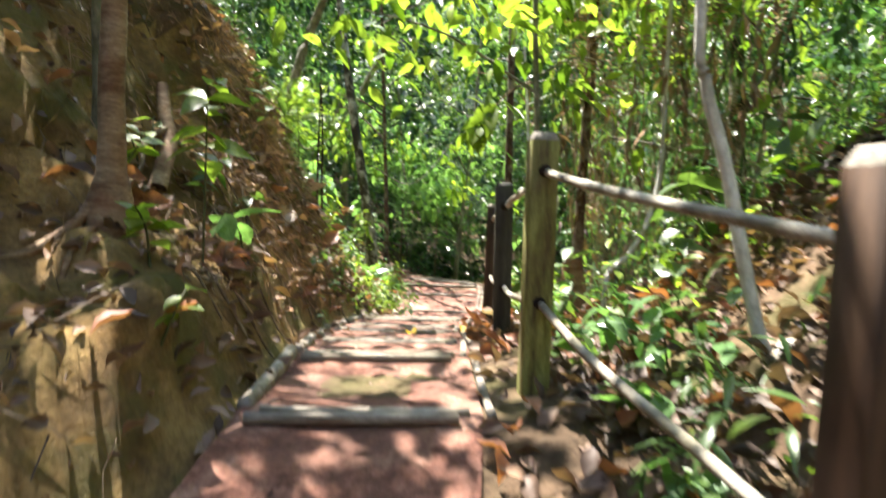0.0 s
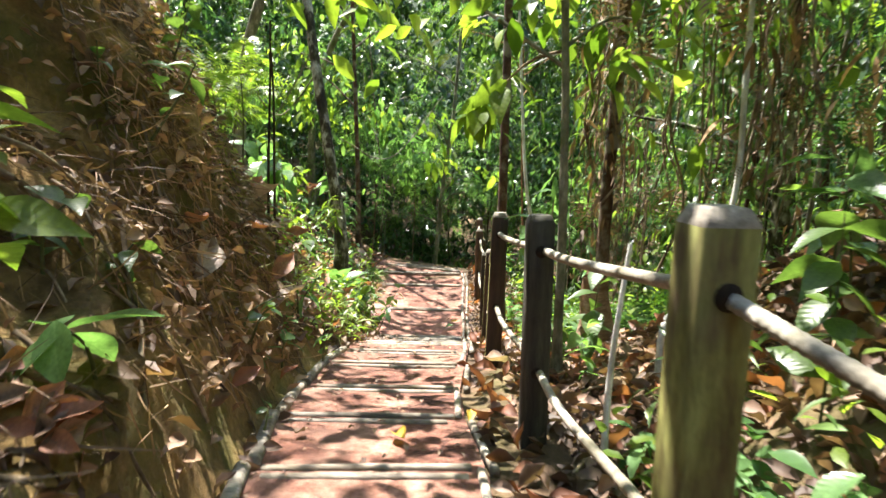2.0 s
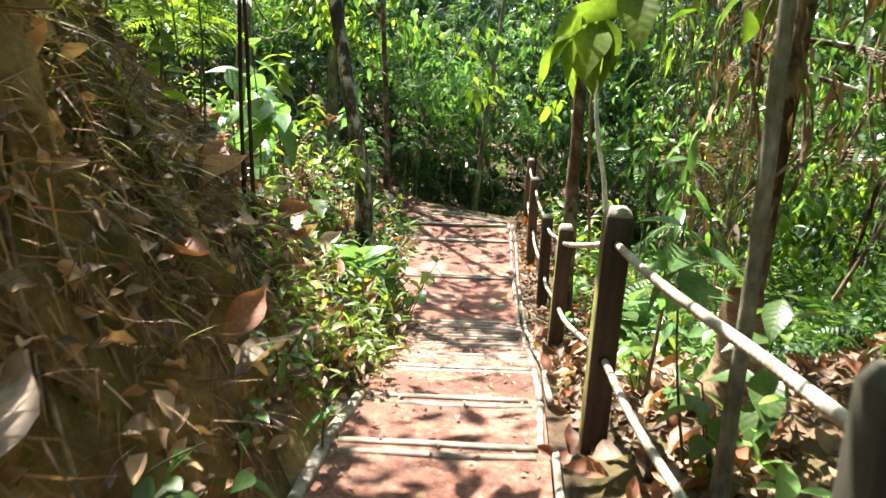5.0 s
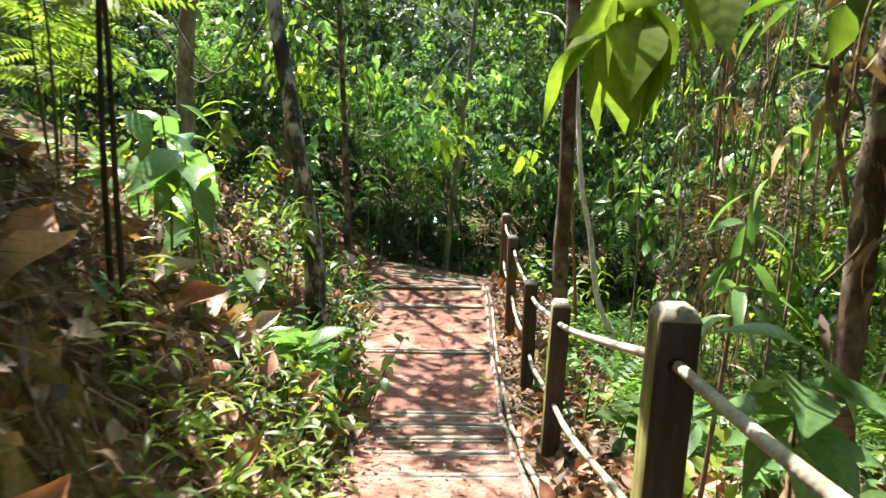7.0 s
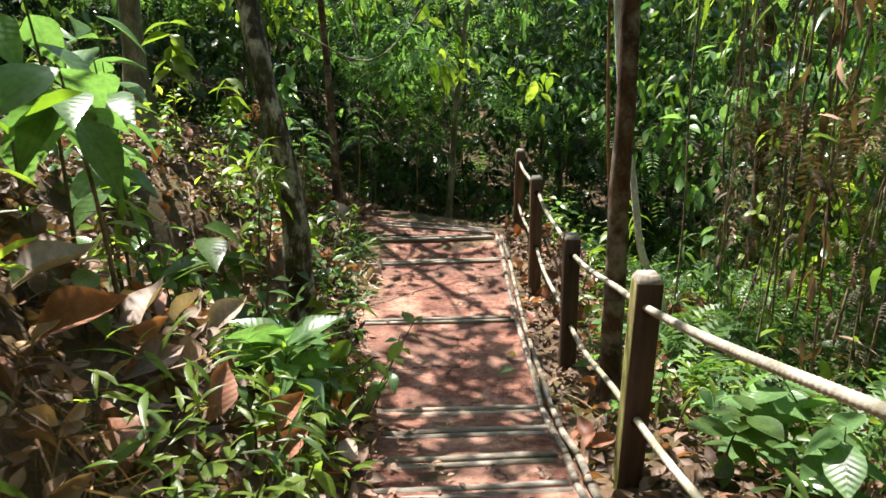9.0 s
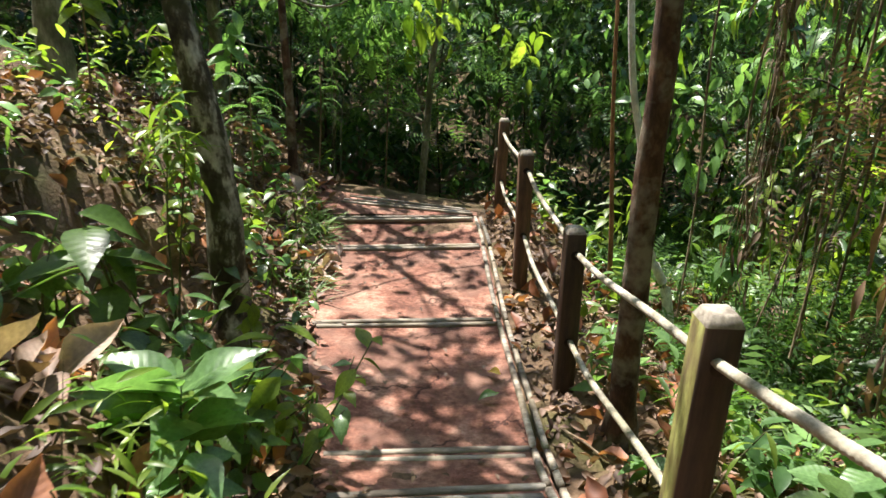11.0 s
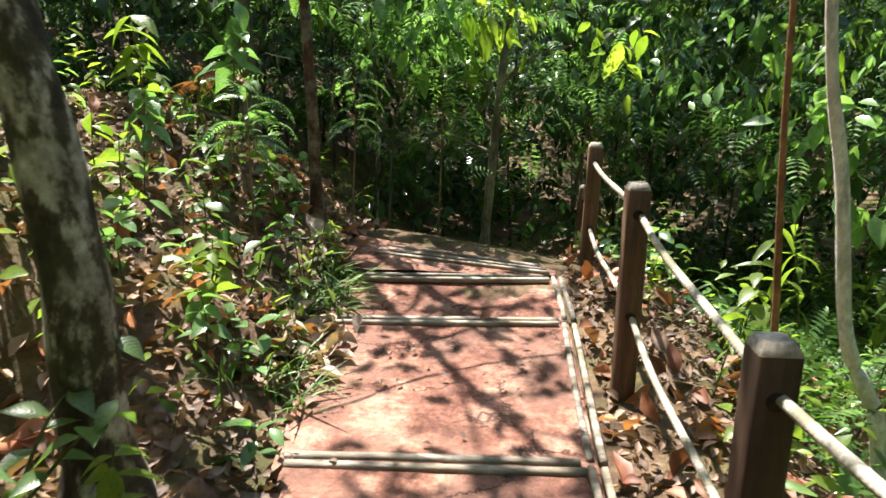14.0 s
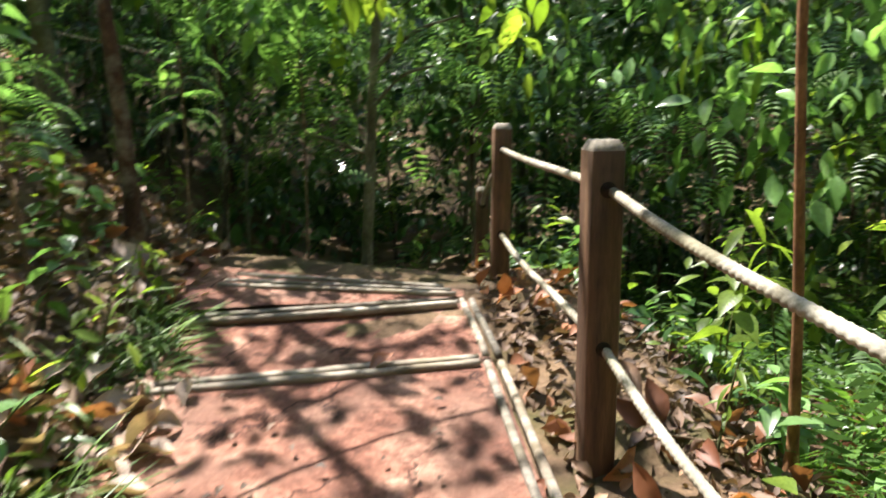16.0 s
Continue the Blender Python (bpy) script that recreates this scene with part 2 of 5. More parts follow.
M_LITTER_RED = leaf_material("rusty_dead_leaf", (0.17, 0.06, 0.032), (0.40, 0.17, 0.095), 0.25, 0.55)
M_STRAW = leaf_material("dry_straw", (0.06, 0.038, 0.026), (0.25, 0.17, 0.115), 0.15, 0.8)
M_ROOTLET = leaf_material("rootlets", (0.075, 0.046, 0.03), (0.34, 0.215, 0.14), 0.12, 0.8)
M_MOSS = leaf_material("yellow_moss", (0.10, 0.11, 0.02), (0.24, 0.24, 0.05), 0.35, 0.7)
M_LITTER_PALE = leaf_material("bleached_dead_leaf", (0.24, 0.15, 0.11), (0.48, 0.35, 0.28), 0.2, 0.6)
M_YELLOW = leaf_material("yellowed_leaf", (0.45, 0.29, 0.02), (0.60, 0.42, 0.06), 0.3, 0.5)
M_FAR = surface("far_wooded_hillside", [(0.3, (0.012, 0.028, 0.008)), (0.55, (0.03, 0.06, 0.016)), (0.8, (0.06, 0.11, 0.03))], 0.5, 6, 0.95, 1.0, 0.3)


# ---- mesh helpers ----
def mesh_from(name, verts, faces, mat, smooth=False):
    me = bpy.data.meshes.new(name)
    verts = np.asarray(verts, dtype=np.float32)
    faces = np.asarray(faces, dtype=np.int32)
    me.vertices.add(len(verts))
    me.vertices.foreach_set("co", verts.ravel())
    k = faces.shape[1]
    me.loops.add(faces.size)
    me.loops.foreach_set("vertex_index", faces.ravel())
    me.polygons.add(len(faces))
    me.polygons.foreach_set("loop_start", np.arange(0, faces.size, k, dtype=np.int32))
    me.polygons.foreach_set("loop_total", np.full(len(faces), k, dtype=np.int32))
    if smooth:
        me.polygons.foreach_set("use_smooth", np.ones(len(faces), dtype=bool))
    me.update(calc_edges=True)
    me.materials.append(mat)
    return me


def part(name, me, parent=None, label=""):
    ob = new(name, me)
    if parent is not None:
        ob.parent = parent
    return tagged(ob, label)


def thing(name, label, category, group="", at=None):
    e = new(name)
    e.empty_display_size = 0.1
    if at is not None:
        e.matrix_basis = at
    return tagged(e, label, category, group)


def rotations(yaw, pitch, roll):
    """Stack of turns: roll about the leaf's own length (y), then pitch up, then yaw."""
    cy, sy, cp, sp, cr, sr = np.cos(yaw), np.sin(yaw), np.cos(pitch), np.sin(pitch), np.cos(roll), np.sin(roll)
    n = len(yaw)
    z, o = np.zeros(n), np.ones(n)
    rz = np.stack([cy, -sy, z, sy, cy, z, z, z, o], 1).reshape(n, 3, 3)
    rx = np.stack([o, z, z, z, cp, -sp, z, sp, cp], 1).reshape(n, 3, 3)
    ry = np.stack([cr, z, sr, z, o, z, -sr, z, cr], 1).reshape(n, 3, 3)
    return rz @ rx @ ry


def strew(name, template, places, turns, sizes, mat, smooth=False):
    """One mesh of many copies of a small template (verts, quads or triangles)."""
    tv, tf = np.asarray(template[0], float), np.asarray(template[1])
    sizes = np.asarray(sizes, float)
    if sizes.ndim == 1:
        sizes = np.repeat(sizes[:, None], 3, 1)
    v = np.einsum("nij,nkj->nki", turns, tv[None] * sizes[:, None, :]) + np.asarray(places)[:, None, :]
    f = tf[None] + (np.arange(len(v)) * len(tv))[:, None, None]
    return mesh_from(name, v.reshape(-1, 3), f.reshape(-1, tf.shape[1]), mat, smooth)


def blade(widths, droop=0.25, fold=0.18, curl=0.0):
    """A leaf of length 1 along y: two rows of quads either side of the midrib."""
    n = len(widths)
    v, f = [], []
    for i, w in enumerate(widths):
        y = i / (n - 1)
        z = -droop * y * y + curl * math.sin(y * 5)
        v += [(-w, y, z + fold * w), (0, y, z), (w, y, z + fold * w)]
    for i in range(n - 1):
        a = 3 * i
        f += [(a, a + 1, a + 4, a + 3), (a + 1, a + 2, a + 5, a + 4)]
    return v, f


LEAF_BROAD = blade([0.02, 0.17, 0.24, 0.22, 0.13, 0.01], 0.3, 0.3)
LEAF_OVAL = blade([0.02, 0.20, 0.22, 0.01], 0.2, 0.3)
LEAF_LANCE = blade([0.015, 0.085, 0.095, 0.055, 0.005], 0.4, 0.3)
LEAF_SMALL = blade([0.03, 0.24, 0.02], 0.15, 0.25)
LEAF_DEAD = blade([0.02, 0.20, 0.25, 0.16, 0.01], -0.25, 0.75, 0.10)
LEAF_GRASS = blade([0.02, 0.018, 0.012, 0.002], 0.7, 0.3)


def frond(pairs=11):
    """A fern frond of length 1: arching midrib with paired leaflets."""
    v, f = [], []
    for i in range(pairs):
        t = 0.12 + 0.86 * i / pairs
        z = 0.28 * math.sin(t * 2.2) - 0.30 * t * t
        ln = 0.20 * math.sin(math.pi * min(1, 0.16 + t * 0.88)) + 0.02
        for sgn in (-1, 1):
            o = len(v)
            v += [(0, t - 0.02, z), (sgn * ln * 0.5, t + 0.035, z + 0.012), (sgn * ln, t + 0.05, z - 0.03), (sgn * ln * 0.5, t - 0.015, z + 0.01)]
            f.append((o, o + 1, o + 2, o + 3))
    return v, f


PINNATE = frond(8)


def tube(points, radii, sides=8, wobble=0.0, flute=0):
    """Verts and quads of a tapering round limb along points."""
    pts = [Vector(p) for p in points]
    v, f = [], []
    for i, p in enumerate(pts):
        d = (pts[min(i + 1, len(pts) - 1)] - pts[max(i - 1, 0)]).normalized()
        a = d.orthogonal() if abs(d.z) < 0.9 else d.cross(Vector((0, 1, 0)))
        a.normalize()
        b = d.cross(a)
        for k in range(sides):
            ang = 2 * math.pi * k / sides
            r = radii[i] * (1 + wobble * noise.noise(p * 3.0 + Vector((math.cos(ang), math.sin(ang), 0)) * 1.3))
            v.append(p + (a * math.cos(ang) + b * math.sin(ang)) * r)
    for i in range(len(pts) - 1):
        for k in range(sides):
            k2 = (k + 1) % sides
            f.append((i * sides + k, i * sides + k2, (i + 1) * sides + k2, (i + 1) * sides + k))
    return [tuple(p) for p in v], f


def join(pieces):
    v, f = [], []
    for pv, pf in pieces:
        o = len(v)
        v += list(pv)
        f += [tuple(i + o for i in face) for face in pf]
    return v, f


def bezier(points, n):
    """Smooth points through the given ones (Catmull-Rom)."""
    p = [Vector(q) for q in points]
    p = [p[0] * 2 - p[1]] + p + [p[-1] * 2 - p[-2]]
    out = []
    for i in range(1, len(p) - 2):
        for k in range(n):
            t = k / n
            out.append(0.5 * (2 * p[i] + (p[i + 1] - p[i - 1]) * t + (2 * p[i - 1] - 5 * p[i] + 4 * p[i + 1] - p[i + 2]) * t * t
                              + (3 * p[i] - p[i - 1] - 3 * p[i + 1] + p[i + 2]) * t ** 3))
    return out + [p[-2]]


# ---- the lie of the land ----
PY = [-4, -0.2, 1.5, 2.2, 3.05, 3.8, 4.55, 5.27, 6.0, 6.67, 7.33, 7.87, 8.40, 8.76, 9.2, 9.65, 11.3, 12.97, 13.65, 15, 30]
PZ = [1.1, 1.36, 1.70, 1.88, 1.895, 1.80, 1.705, 1.60, 1.52, 1.41, 1.294, 1.14, 1.00, 0.92, 0.815, 0.70, 0.665, 0.72, 0.83, 0.95, 0.95]
LY = [-4, 2.2, 3.05, 3.8, 4.55, 5.27, 6.0, 7.3, 9.2, 9.8, 11.2, 12.8, 13.6, 15, 30]
LX = [0.75, 0.35, 0.22, 0.06, -0.10, -0.20, -0.28, -0.36, -0.56, -0.72, -1.12, -1.46, -1.55, -1.7, -2.5]
RY = [-4, 2.2, 3.05, 3.8, 4.55, 5.3, 7.4, 9.25, 11.4, 13.0, 13.7, 15, 30]
RX = [1.75, 1.19, 1.03, 0.93, 0.78, 0.69, 0.60, 0.43, 0.235, 0.10, 0.01, -0.1, -1.2]
SY = [-4, 2.0, 4.0, 5.5, 6.5, 7.4, 9.2, 12, 14, 17, 30]
SL = [1.3, 1.3, 2.5, 2.5, 1.7, 1.2, 0.65, 0.75, 0.6, 0.25, 0.2]
QY = [-4, 4, 6.5, 8.5, 11, 14, 30]
QS = [0.95, 0.95, 0.7, 0.25, 0.10, 0.05, 0.05]      # how the far side of the gully climbs


def sm(a, b, x):
    t = np.clip((x - a) / (b - a), 0, 1)
    return t * t * (3 - 2 * t)


def path_z(y):
    return np.interp(y, PY, PZ)


def left_x(y):
    return np.interp(y, LY, LX)


def right_x(y):
    return np.interp(y, RY, RX)


def wave(x, y, f, s):
    return (np.sin(x * f + 1.7 * s + 1.3 * np.sin(y * f * 0.7 + s)) * np.cos(y * f * 1.1 - 0.8 * s + np.sin(x * f * 0.6 + 2 * s))
            + 0.5 * np.sin(2.3 * f * x + s * 3 + np.sin(1.9 * f * y)) * np.sin(2.1 * f * y + s))


def land(x, y):
    x, y = np.asarray(x, float), np.asarray(y, float)
    z0 = path_z(y)
    dl = left_x(y) - 0.12 - x
    dr = x - right_x(y) - 0.12
    s = np.interp(y, SY, SL)
    d = np.maximum(dl, 0)
    cap = np.interp(y, [2, 4.2, 5.2, 6.2, 7.5, 10, 16], [3.2, 3.0, 2.2, 1.55, 1.5, 1.5, 0.8])
    shelf = np.interp(y, [1.0, 2.0, 3.0, 4.4], [1.0, 1.0, 0.85, 0.0])
    lift = s * d
    lift = np.where(lift > cap, cap + 0.45 * (lift - cap) , lift)
    low = np.where(d < 0.2, 2.5 * d, 0.5 + 0.36 * (np.minimum(d, 0.95) - 0.2) + 2.2 * np.maximum(d - 0.95, 0))
    low = np.where(low > 3.2, 3.2 + 0.5 * (low - 3.2), low)
    left = lift * (1 - shelf) + low * shelf
    left = left + 0.22 * wave(x, y, 1.25, 8) * sm(0.35, 0.9, d) * sm(8.0, 6.0, y)
    left = left + 0.085 * wave(x, y, 5.2, 10) * sm(0.2, 0.6, d) * sm(7.5, 6.0, y)
    left = left + (0.07 * wave(x, y, 3.1, 1) + 0.035 * wave(x, y, 8.5, 2)) * sm(0.0, 0.5, d)
    left = left + 0.16 * wave(x, y, 1.55, 7) * sm(0.15, 0.9, d) * sm(6.5, 8.0, y)
    left = left - 0.8 * np.exp(-((x + 2.2) / 0.45) ** 2 - ((y - 10.45) / 0.55) ** 2)
    e = np.maximum(dr, 0)
    q = np.interp(y, QY, QS)
    gully = np.interp(y, [0, 4, 7, 9, 12, 16], [0.15, 0.1, 0.15, 0.35, 0.7, 0.8])
    right = 0.05 * sm(0, 0.3, e) - gully * sm(0.55, 1.8, e) + q * np.maximum(e - 0.9, 0) + 0.06 * wave(x, y, 2.3, 3) * sm(0.2, 1.0, e) + 0.02 * wave(x, y, 9, 4) * sm(0.05, 0.3, e)
    flat = z0 - 0.03 + 0.0 * x
    z = flat + left + right
    # beyond the bend the ground drops to a hollow, and a wooded hill closes the distance
    ahead = sm(14.6, 17.0, y + 0.35 * np.maximum(x + 1.5, 0))
    z = z - ahead * 0.9 * sm(-3.5, -1.5, x)
    r = np.hypot(x, y - 8)
    z = z + 0.42 * np.maximum(r - 15, 0) * (1 - 0.75 * sm(60, 200, r)) * sm(15, 30, r)
    return z


def ground_z(x, y):
    return float(land(x, y))


def axis(stops):
    out = []
    for a, b, step in stops:
        out += list(np.arange(a, b, step))
    return np.array(out + [stops[-1][1]])


gx = axis([(-400, -80, 80), (-80, -20, 10), (-20, -6, 1.0), (-6, -3, 0.25), (-3, 3.2, 0.08), (3.2, 7, 0.25), (7, 20, 1.0), (20, 80, 10), (80, 400, 80)])
gy = axis([(-400, -80, 80), (-80, -20, 10), (-20, -4, 1.0), (-4, 0, 0.3), (0, 16, 0.08), (16, 22, 0.3), (22, 40, 1.5), (40, 80, 10), (80, 400, 80)])
X, Y = np.meshgrid(gx, gy)
Z = land(X, Y)
near = (np.abs(X) < 6) & (Y > -4) & (Y < 18)
off_path = np.maximum(left_x(Y) - 0.1 - X, X - right_x(Y) - 0.1)
Z = Z + near * sm(0.05, 0.25, off_path) * 0.018 * RNG.standard_normal(Z.shape)
steep = near * sm(0.12, 0.45, left_x(Y) - X) * sm(7.5, 6.0, Y) * sm(2.6, 1.6, left_x(Y) - X)
lump = (np.sin(5.1 * Y + 2.2 * np.sin(4.3 * Z)) * np.sin(6.3 * Z + 1.7 * np.sin(3.1 * Y)) + 0.5 * np.sin(13.0 * Y + 2.0 * np.sin(11 * Z)) * np.sin(15.0 * Z + np.sin(9 * Y)))
X = X + steep * (0.085 * lump + 0.02 * RNG.standard_normal(X.shape))
Y = Y + steep * 0.015 * RNG.standard_normal(X.shape)
nx, ny = len(gx), len(gy)
idx = np.arange(nx * ny).reshape(ny, nx)
quads = np.stack([idx[:-1, :-1], idx[:-1, 1:], idx[1:, 1:], idx[1:, :-1]], -1).reshape(-1, 4)
gm = mesh_from("ground", np.stack([X, Y, Z], -1).reshape(-1, 3), quads, M_GROUND, True)
gm.materials.append(M_BANK)
gm.materials.append(M_FAR)
cx, cy = np.meshgrid(gx, gy)
cx, cy = cx[:-1, :-1].ravel(), cy[:-1, :-1].ravel()
bankish = (left_x(cy) - cx > 0.08) & (left_x(cy) - cx < np.interp(cy, [3.2, 4.6], [1.7, 0.9])) & (cy < 6.2) & (cy > -4)
slot = np.where(bankish, 1, np.where(np.hypot(cx, cy - 8) > 22, 2, 0)).astype(np.int32)
gm.polygons.foreach_set("material_index", slot)
ground = part("ground", gm)
tagged(ground, "brown forest soil with litter, steep earth bank and mossy patches", "ground", kind="structure")

# ---- the trail: red treads between timber edgings ----
trail = tagged(new("trail"), "stepped red-earth footpath edged with split timbers", "path", kind="structure")
LOGS = [(0.9, 1.62), (2.2, 1.88), (3.05, 1.895), (3.8, 1.80), (4.55, 1.705), (5.27, 1.60), (6.0, 1.52), (6.67, 1.41), (7.33, 1.294), (7.87, 1.14),
        (8.40, 1.00), (8.76, 0.92), (9.2, 0.815), (9.65, 0.70), (11.3, 0.675), (12.93, 0.735), (13.66, 0.83)]


def skew(y):
    return float(np.interp(y, [2, 5, 10, 11, 12.9, 13.6], [0.15, 0.13, 0.15, 0.20, 0.29, 0.28]))


def tread(y0, z0, y1, z1):
    """A worn earth tread, from one edging to the next."""
    ny_, nx_ = max(4, int((y1 - y0) / 0.05)), 26
    v, f = [], []
    fall = min(0.05, abs(z0 - z1) * 0.35)
    for j in range(ny_ + 1):
        t = j / ny_
        for i in range(nx_ + 1):
            u = i / nx_
            ya = y0 + (y1 - y0) * t
            xa = float(left_x(ya)) - 0.05 + (float(right_x(ya)) - float(left_x(ya)) + 0.10) * u
            yy = ya + (u - 0.5) * skew(ya)
            base = (z0 - 0.012 + (z1 - z0) * t * 0.999) if z1 >= z0 else (z0 - 0.01 - fall * t - (abs(z0 - z1) - fall) * t ** 1.3 * 0.93)
            worn = -0.022 * math.sin(math.pi * u) * math.sin(math.pi * t)
            n = 0.010 * noise.noise(Vector((xa * 3, yy * 3, 1))) + 0.006 * noise.noise(Vector((xa * 11, yy * 11, 5)))
            v.append((xa, yy, base + worn + n * math.sin(math.pi * min(max(t, 0.08), 0.92))))
    for j in range(ny_):
        for i in range(nx_):
            a = j * (nx_ + 1) + i
            f.append((a, a + 1, a + nx_ + 2, a + nx_ + 1))
    return mesh_from("tread", v, f, M_PATH, True)


def timber(p, q, width, height, seed):
    """A split, weathered timber between two points: rough edges, slightly bowed."""
    p, q = Vector(p), Vector(q)
    d = (q - p)
    n = max(6, int(d.length / 0.08))
    side = Vector((d.y, -d.x, 0)).normalized()
    prof = [(-0.5, -0.6), (-0.5, 0.25), (-0.3, 0.48), (0.3, 0.5), (0.5, 0.22), (0.5, -0.6)]
    v, f = [], []
    for i in range(n + 1):
        t = i / n
        c = p + d * t
        for k, (a, b) in enumerate(prof):
            w = 1 + 0.14 * noise.noise(Vector((t * d.length * 5, k * 3.1, seed)))
            h = 0.10 * noise.noise(Vector((t * d.length * 4, k * 1.7, seed + 9)))
            v.append(c + side * (a * width * w + 0.008 * math.sin(t * 3 + seed)) + Vector((0, 0, (b + h) * height)))
    m = len(prof)
    for i in range(n):
        for k in range(m):
            k2 = (k + 1) % m
            f.append((i * m + k, i * m + k2, (i + 1) * m + k2, (i + 1) * m + k))
    o = n * m
    f += [(0, 3, 2, 1), (0, 5, 4, 3), (o, o + 1, o + 2, o + 3), (o, o + 3, o + 4, o + 5)]
    return mesh_from("timber", [tuple(c) for c in v], f, M_LOG)


for i in range(len(LOGS) - 1):
    (y0, z0), (y1, z1) = LOGS[i], LOGS[i + 1]
    part("tread", tread(y0, z0, y1, z1), trail)
part("tread", tread(-3.0, 1.16, 0.9, 1.62), trail)
for i, (y, z) in enumerate(LOGS):
    if i == 0:
        continue
    xl, xr, s = float(left_x(y)) + 0.02, float(right_x(y)) - 0.03, skew(y)
    gap = 0.085 if i < 8 else (0.07 if y < 13.3 else 0.10)
    for k, (dy, dz) in enumerate(((0.0, -0.008), (-gap, -0.006))):
        e = random.uniform(-0.03, 0.03)
        part("timber", timber((xl + e, y + dy - s / 2, z + dz), (xr + random.uniform(-0.02, 0.04), y + dy + s / 2, z + dz + 0.006), 0.042, 0.034, i * 7 + k), trail)
# edgings along the sides
for k, off in enumerate((0.02, 0.085)):
    for i in range(1, len(LOGS) - 1):
        if i < 7 and (i + k) % 2:
            continue
        sink = 0.018 if i < 7 else 0.008
        (y0, z0), (y1, z1) = LOGS[i], LOGS[i + 1]
        s = skew(y0) / 2
        part("timber", timber((float(right_x(y0)) + off, y0 + s + 0.03, z0 - sink), (float(right_x(y1)) + off, y1 + s - 0.03, z1 + 0.02 * (z1 < z0) - sink), 0.036, 0.04, 100 + i * 3 + k), trail)
for i in range(1, 7):
    (y0, z0), (y1, z1) = LOGS[i], LOGS[i + 1]
    s = skew(y0) / 2
    part("timber", timber((float(left_x(y0)) - 0.04, y0 - s + 0.03, z0 - 0.008), (float(left_x(y1)) - 0.04, y1 - s - 0.03, z1 + 0.01), 0.06, 0.055, 200 + i), trail)
# winding treads of the bend
for k, (p, q) in enumerate((((0.0, 13.80, 0.858), (-1.52, 13.99, 0.884)), ((-0.03, 13.86, 0.862), (-1.5, 14.07, 0.888)), ((-0.08, 13.93, 0.866), (-1.45, 14.19, 0.90)))):
    part("timber", timber(p, q, 0.034, 0.03, 300 + k), trail)
bv = []
for j in range(13):
    for i in range(17):
        u, t = i / 16, j / 12
        x = 0.05 - 2.6 * u
        y = 13.78 - 0.28 * u + t * (0.15 + 0.95 * u)
        bv.append((x, y, 0.845 + 0.11 * t * u + 0.012 * noise.noise(Vector((x * 4, y * 4, 3)))))
bf = [(j * 17 + i, (j + 1) * 17 + i, (j + 1) * 17 + i + 1, j * 17 + i + 1) for j in range(12) for i in range(16)]
part("tread", mesh_from("tread", bv, bf, M_PATH, True), trail)

# ---- rope fence ----
POSTS = [(1.97, 0.90, 1.66), (1.42, 2.60, 1.84), (1.172, 4.252, 1.67), (0.915, 6.214, 1.51), (0.766, 8.534, 0.905), (0.645, 10.393, 0.59), (0.45, 12.09, 0.73), (0.30, 14.175, 0.72), (0.30, 15.85, 0.10)]
POST_H, POST_W = 1.155, 0.118


def post_mesh(seed, mossy=False, mossy_side=False, dark=False):
    """Square sawn post, arrises eased, four-way weathered cap."""
    h, w = POST_H, POST_W / 2
    rings = [(-0.25, w), (0.0, w), (0.35, w * 0.995), (0.7, w * 0.99), (h - 0.035, w * 0.99), (h - 0.004, w * 0.74), (h, w * 0.66)]
    c = 0.13
    v, f = [], []
    for k, (z, r) in enumerate(rings):
        for j, (a, b) in enumerate(((-1, -1 + c), (-1 + c, -1), (1 - c, -1), (1, -1 + c), (1, 1 - c), (1 - c, 1), (-1 + c, 1), (-1, 1 - c))):
            e = 0.0018 * noise.noise(Vector((j * 2.3, z * 9, seed)))
            v.append((a * r + e, b * r + e, z))
    n = len(rings)
    for k in range(n - 1):
        for j in range(8):
            j2 = (j + 1) % 8
            f.append((k * 8 + j, k * 8 + j2, (k + 1) * 8 + j2, (k + 1) * 8 + j))
    o = (n - 1) * 8
    f += [(o, o + 1, o + 2, o + 3), (o, o + 3, o + 4, o + 7), (o + 4, o + 5, o + 6, o + 7)]
    me = mesh_from("post", v, f, M_POST_DARK if dark else M_POST)
    me.materials.append(M_POSTTOP)
    me.materials.append(M_POSTMOSS)
    for p in me.polygons:
        if (p.normal.x < -0.9 and mossy_side) or (mossy and p.normal.y < -0.3):
            p.material_index = 2
        if p.center.z > h - 0.03 and not dark:
            p.material_index = 1
    return me


def hole_mesh():
    """A shallow closed disc round a rope; its dark colour paints the bore's shade."""
    v, f = tube([(0, -0.005, 0), (0, -0.004, 0), (0, 0.004, 0), (0, 0.005, 0)], [0.001, 0.027, 0.027, 0.001], 14)
    return mesh_from("hole", v, f, M_BORE_SHADE)


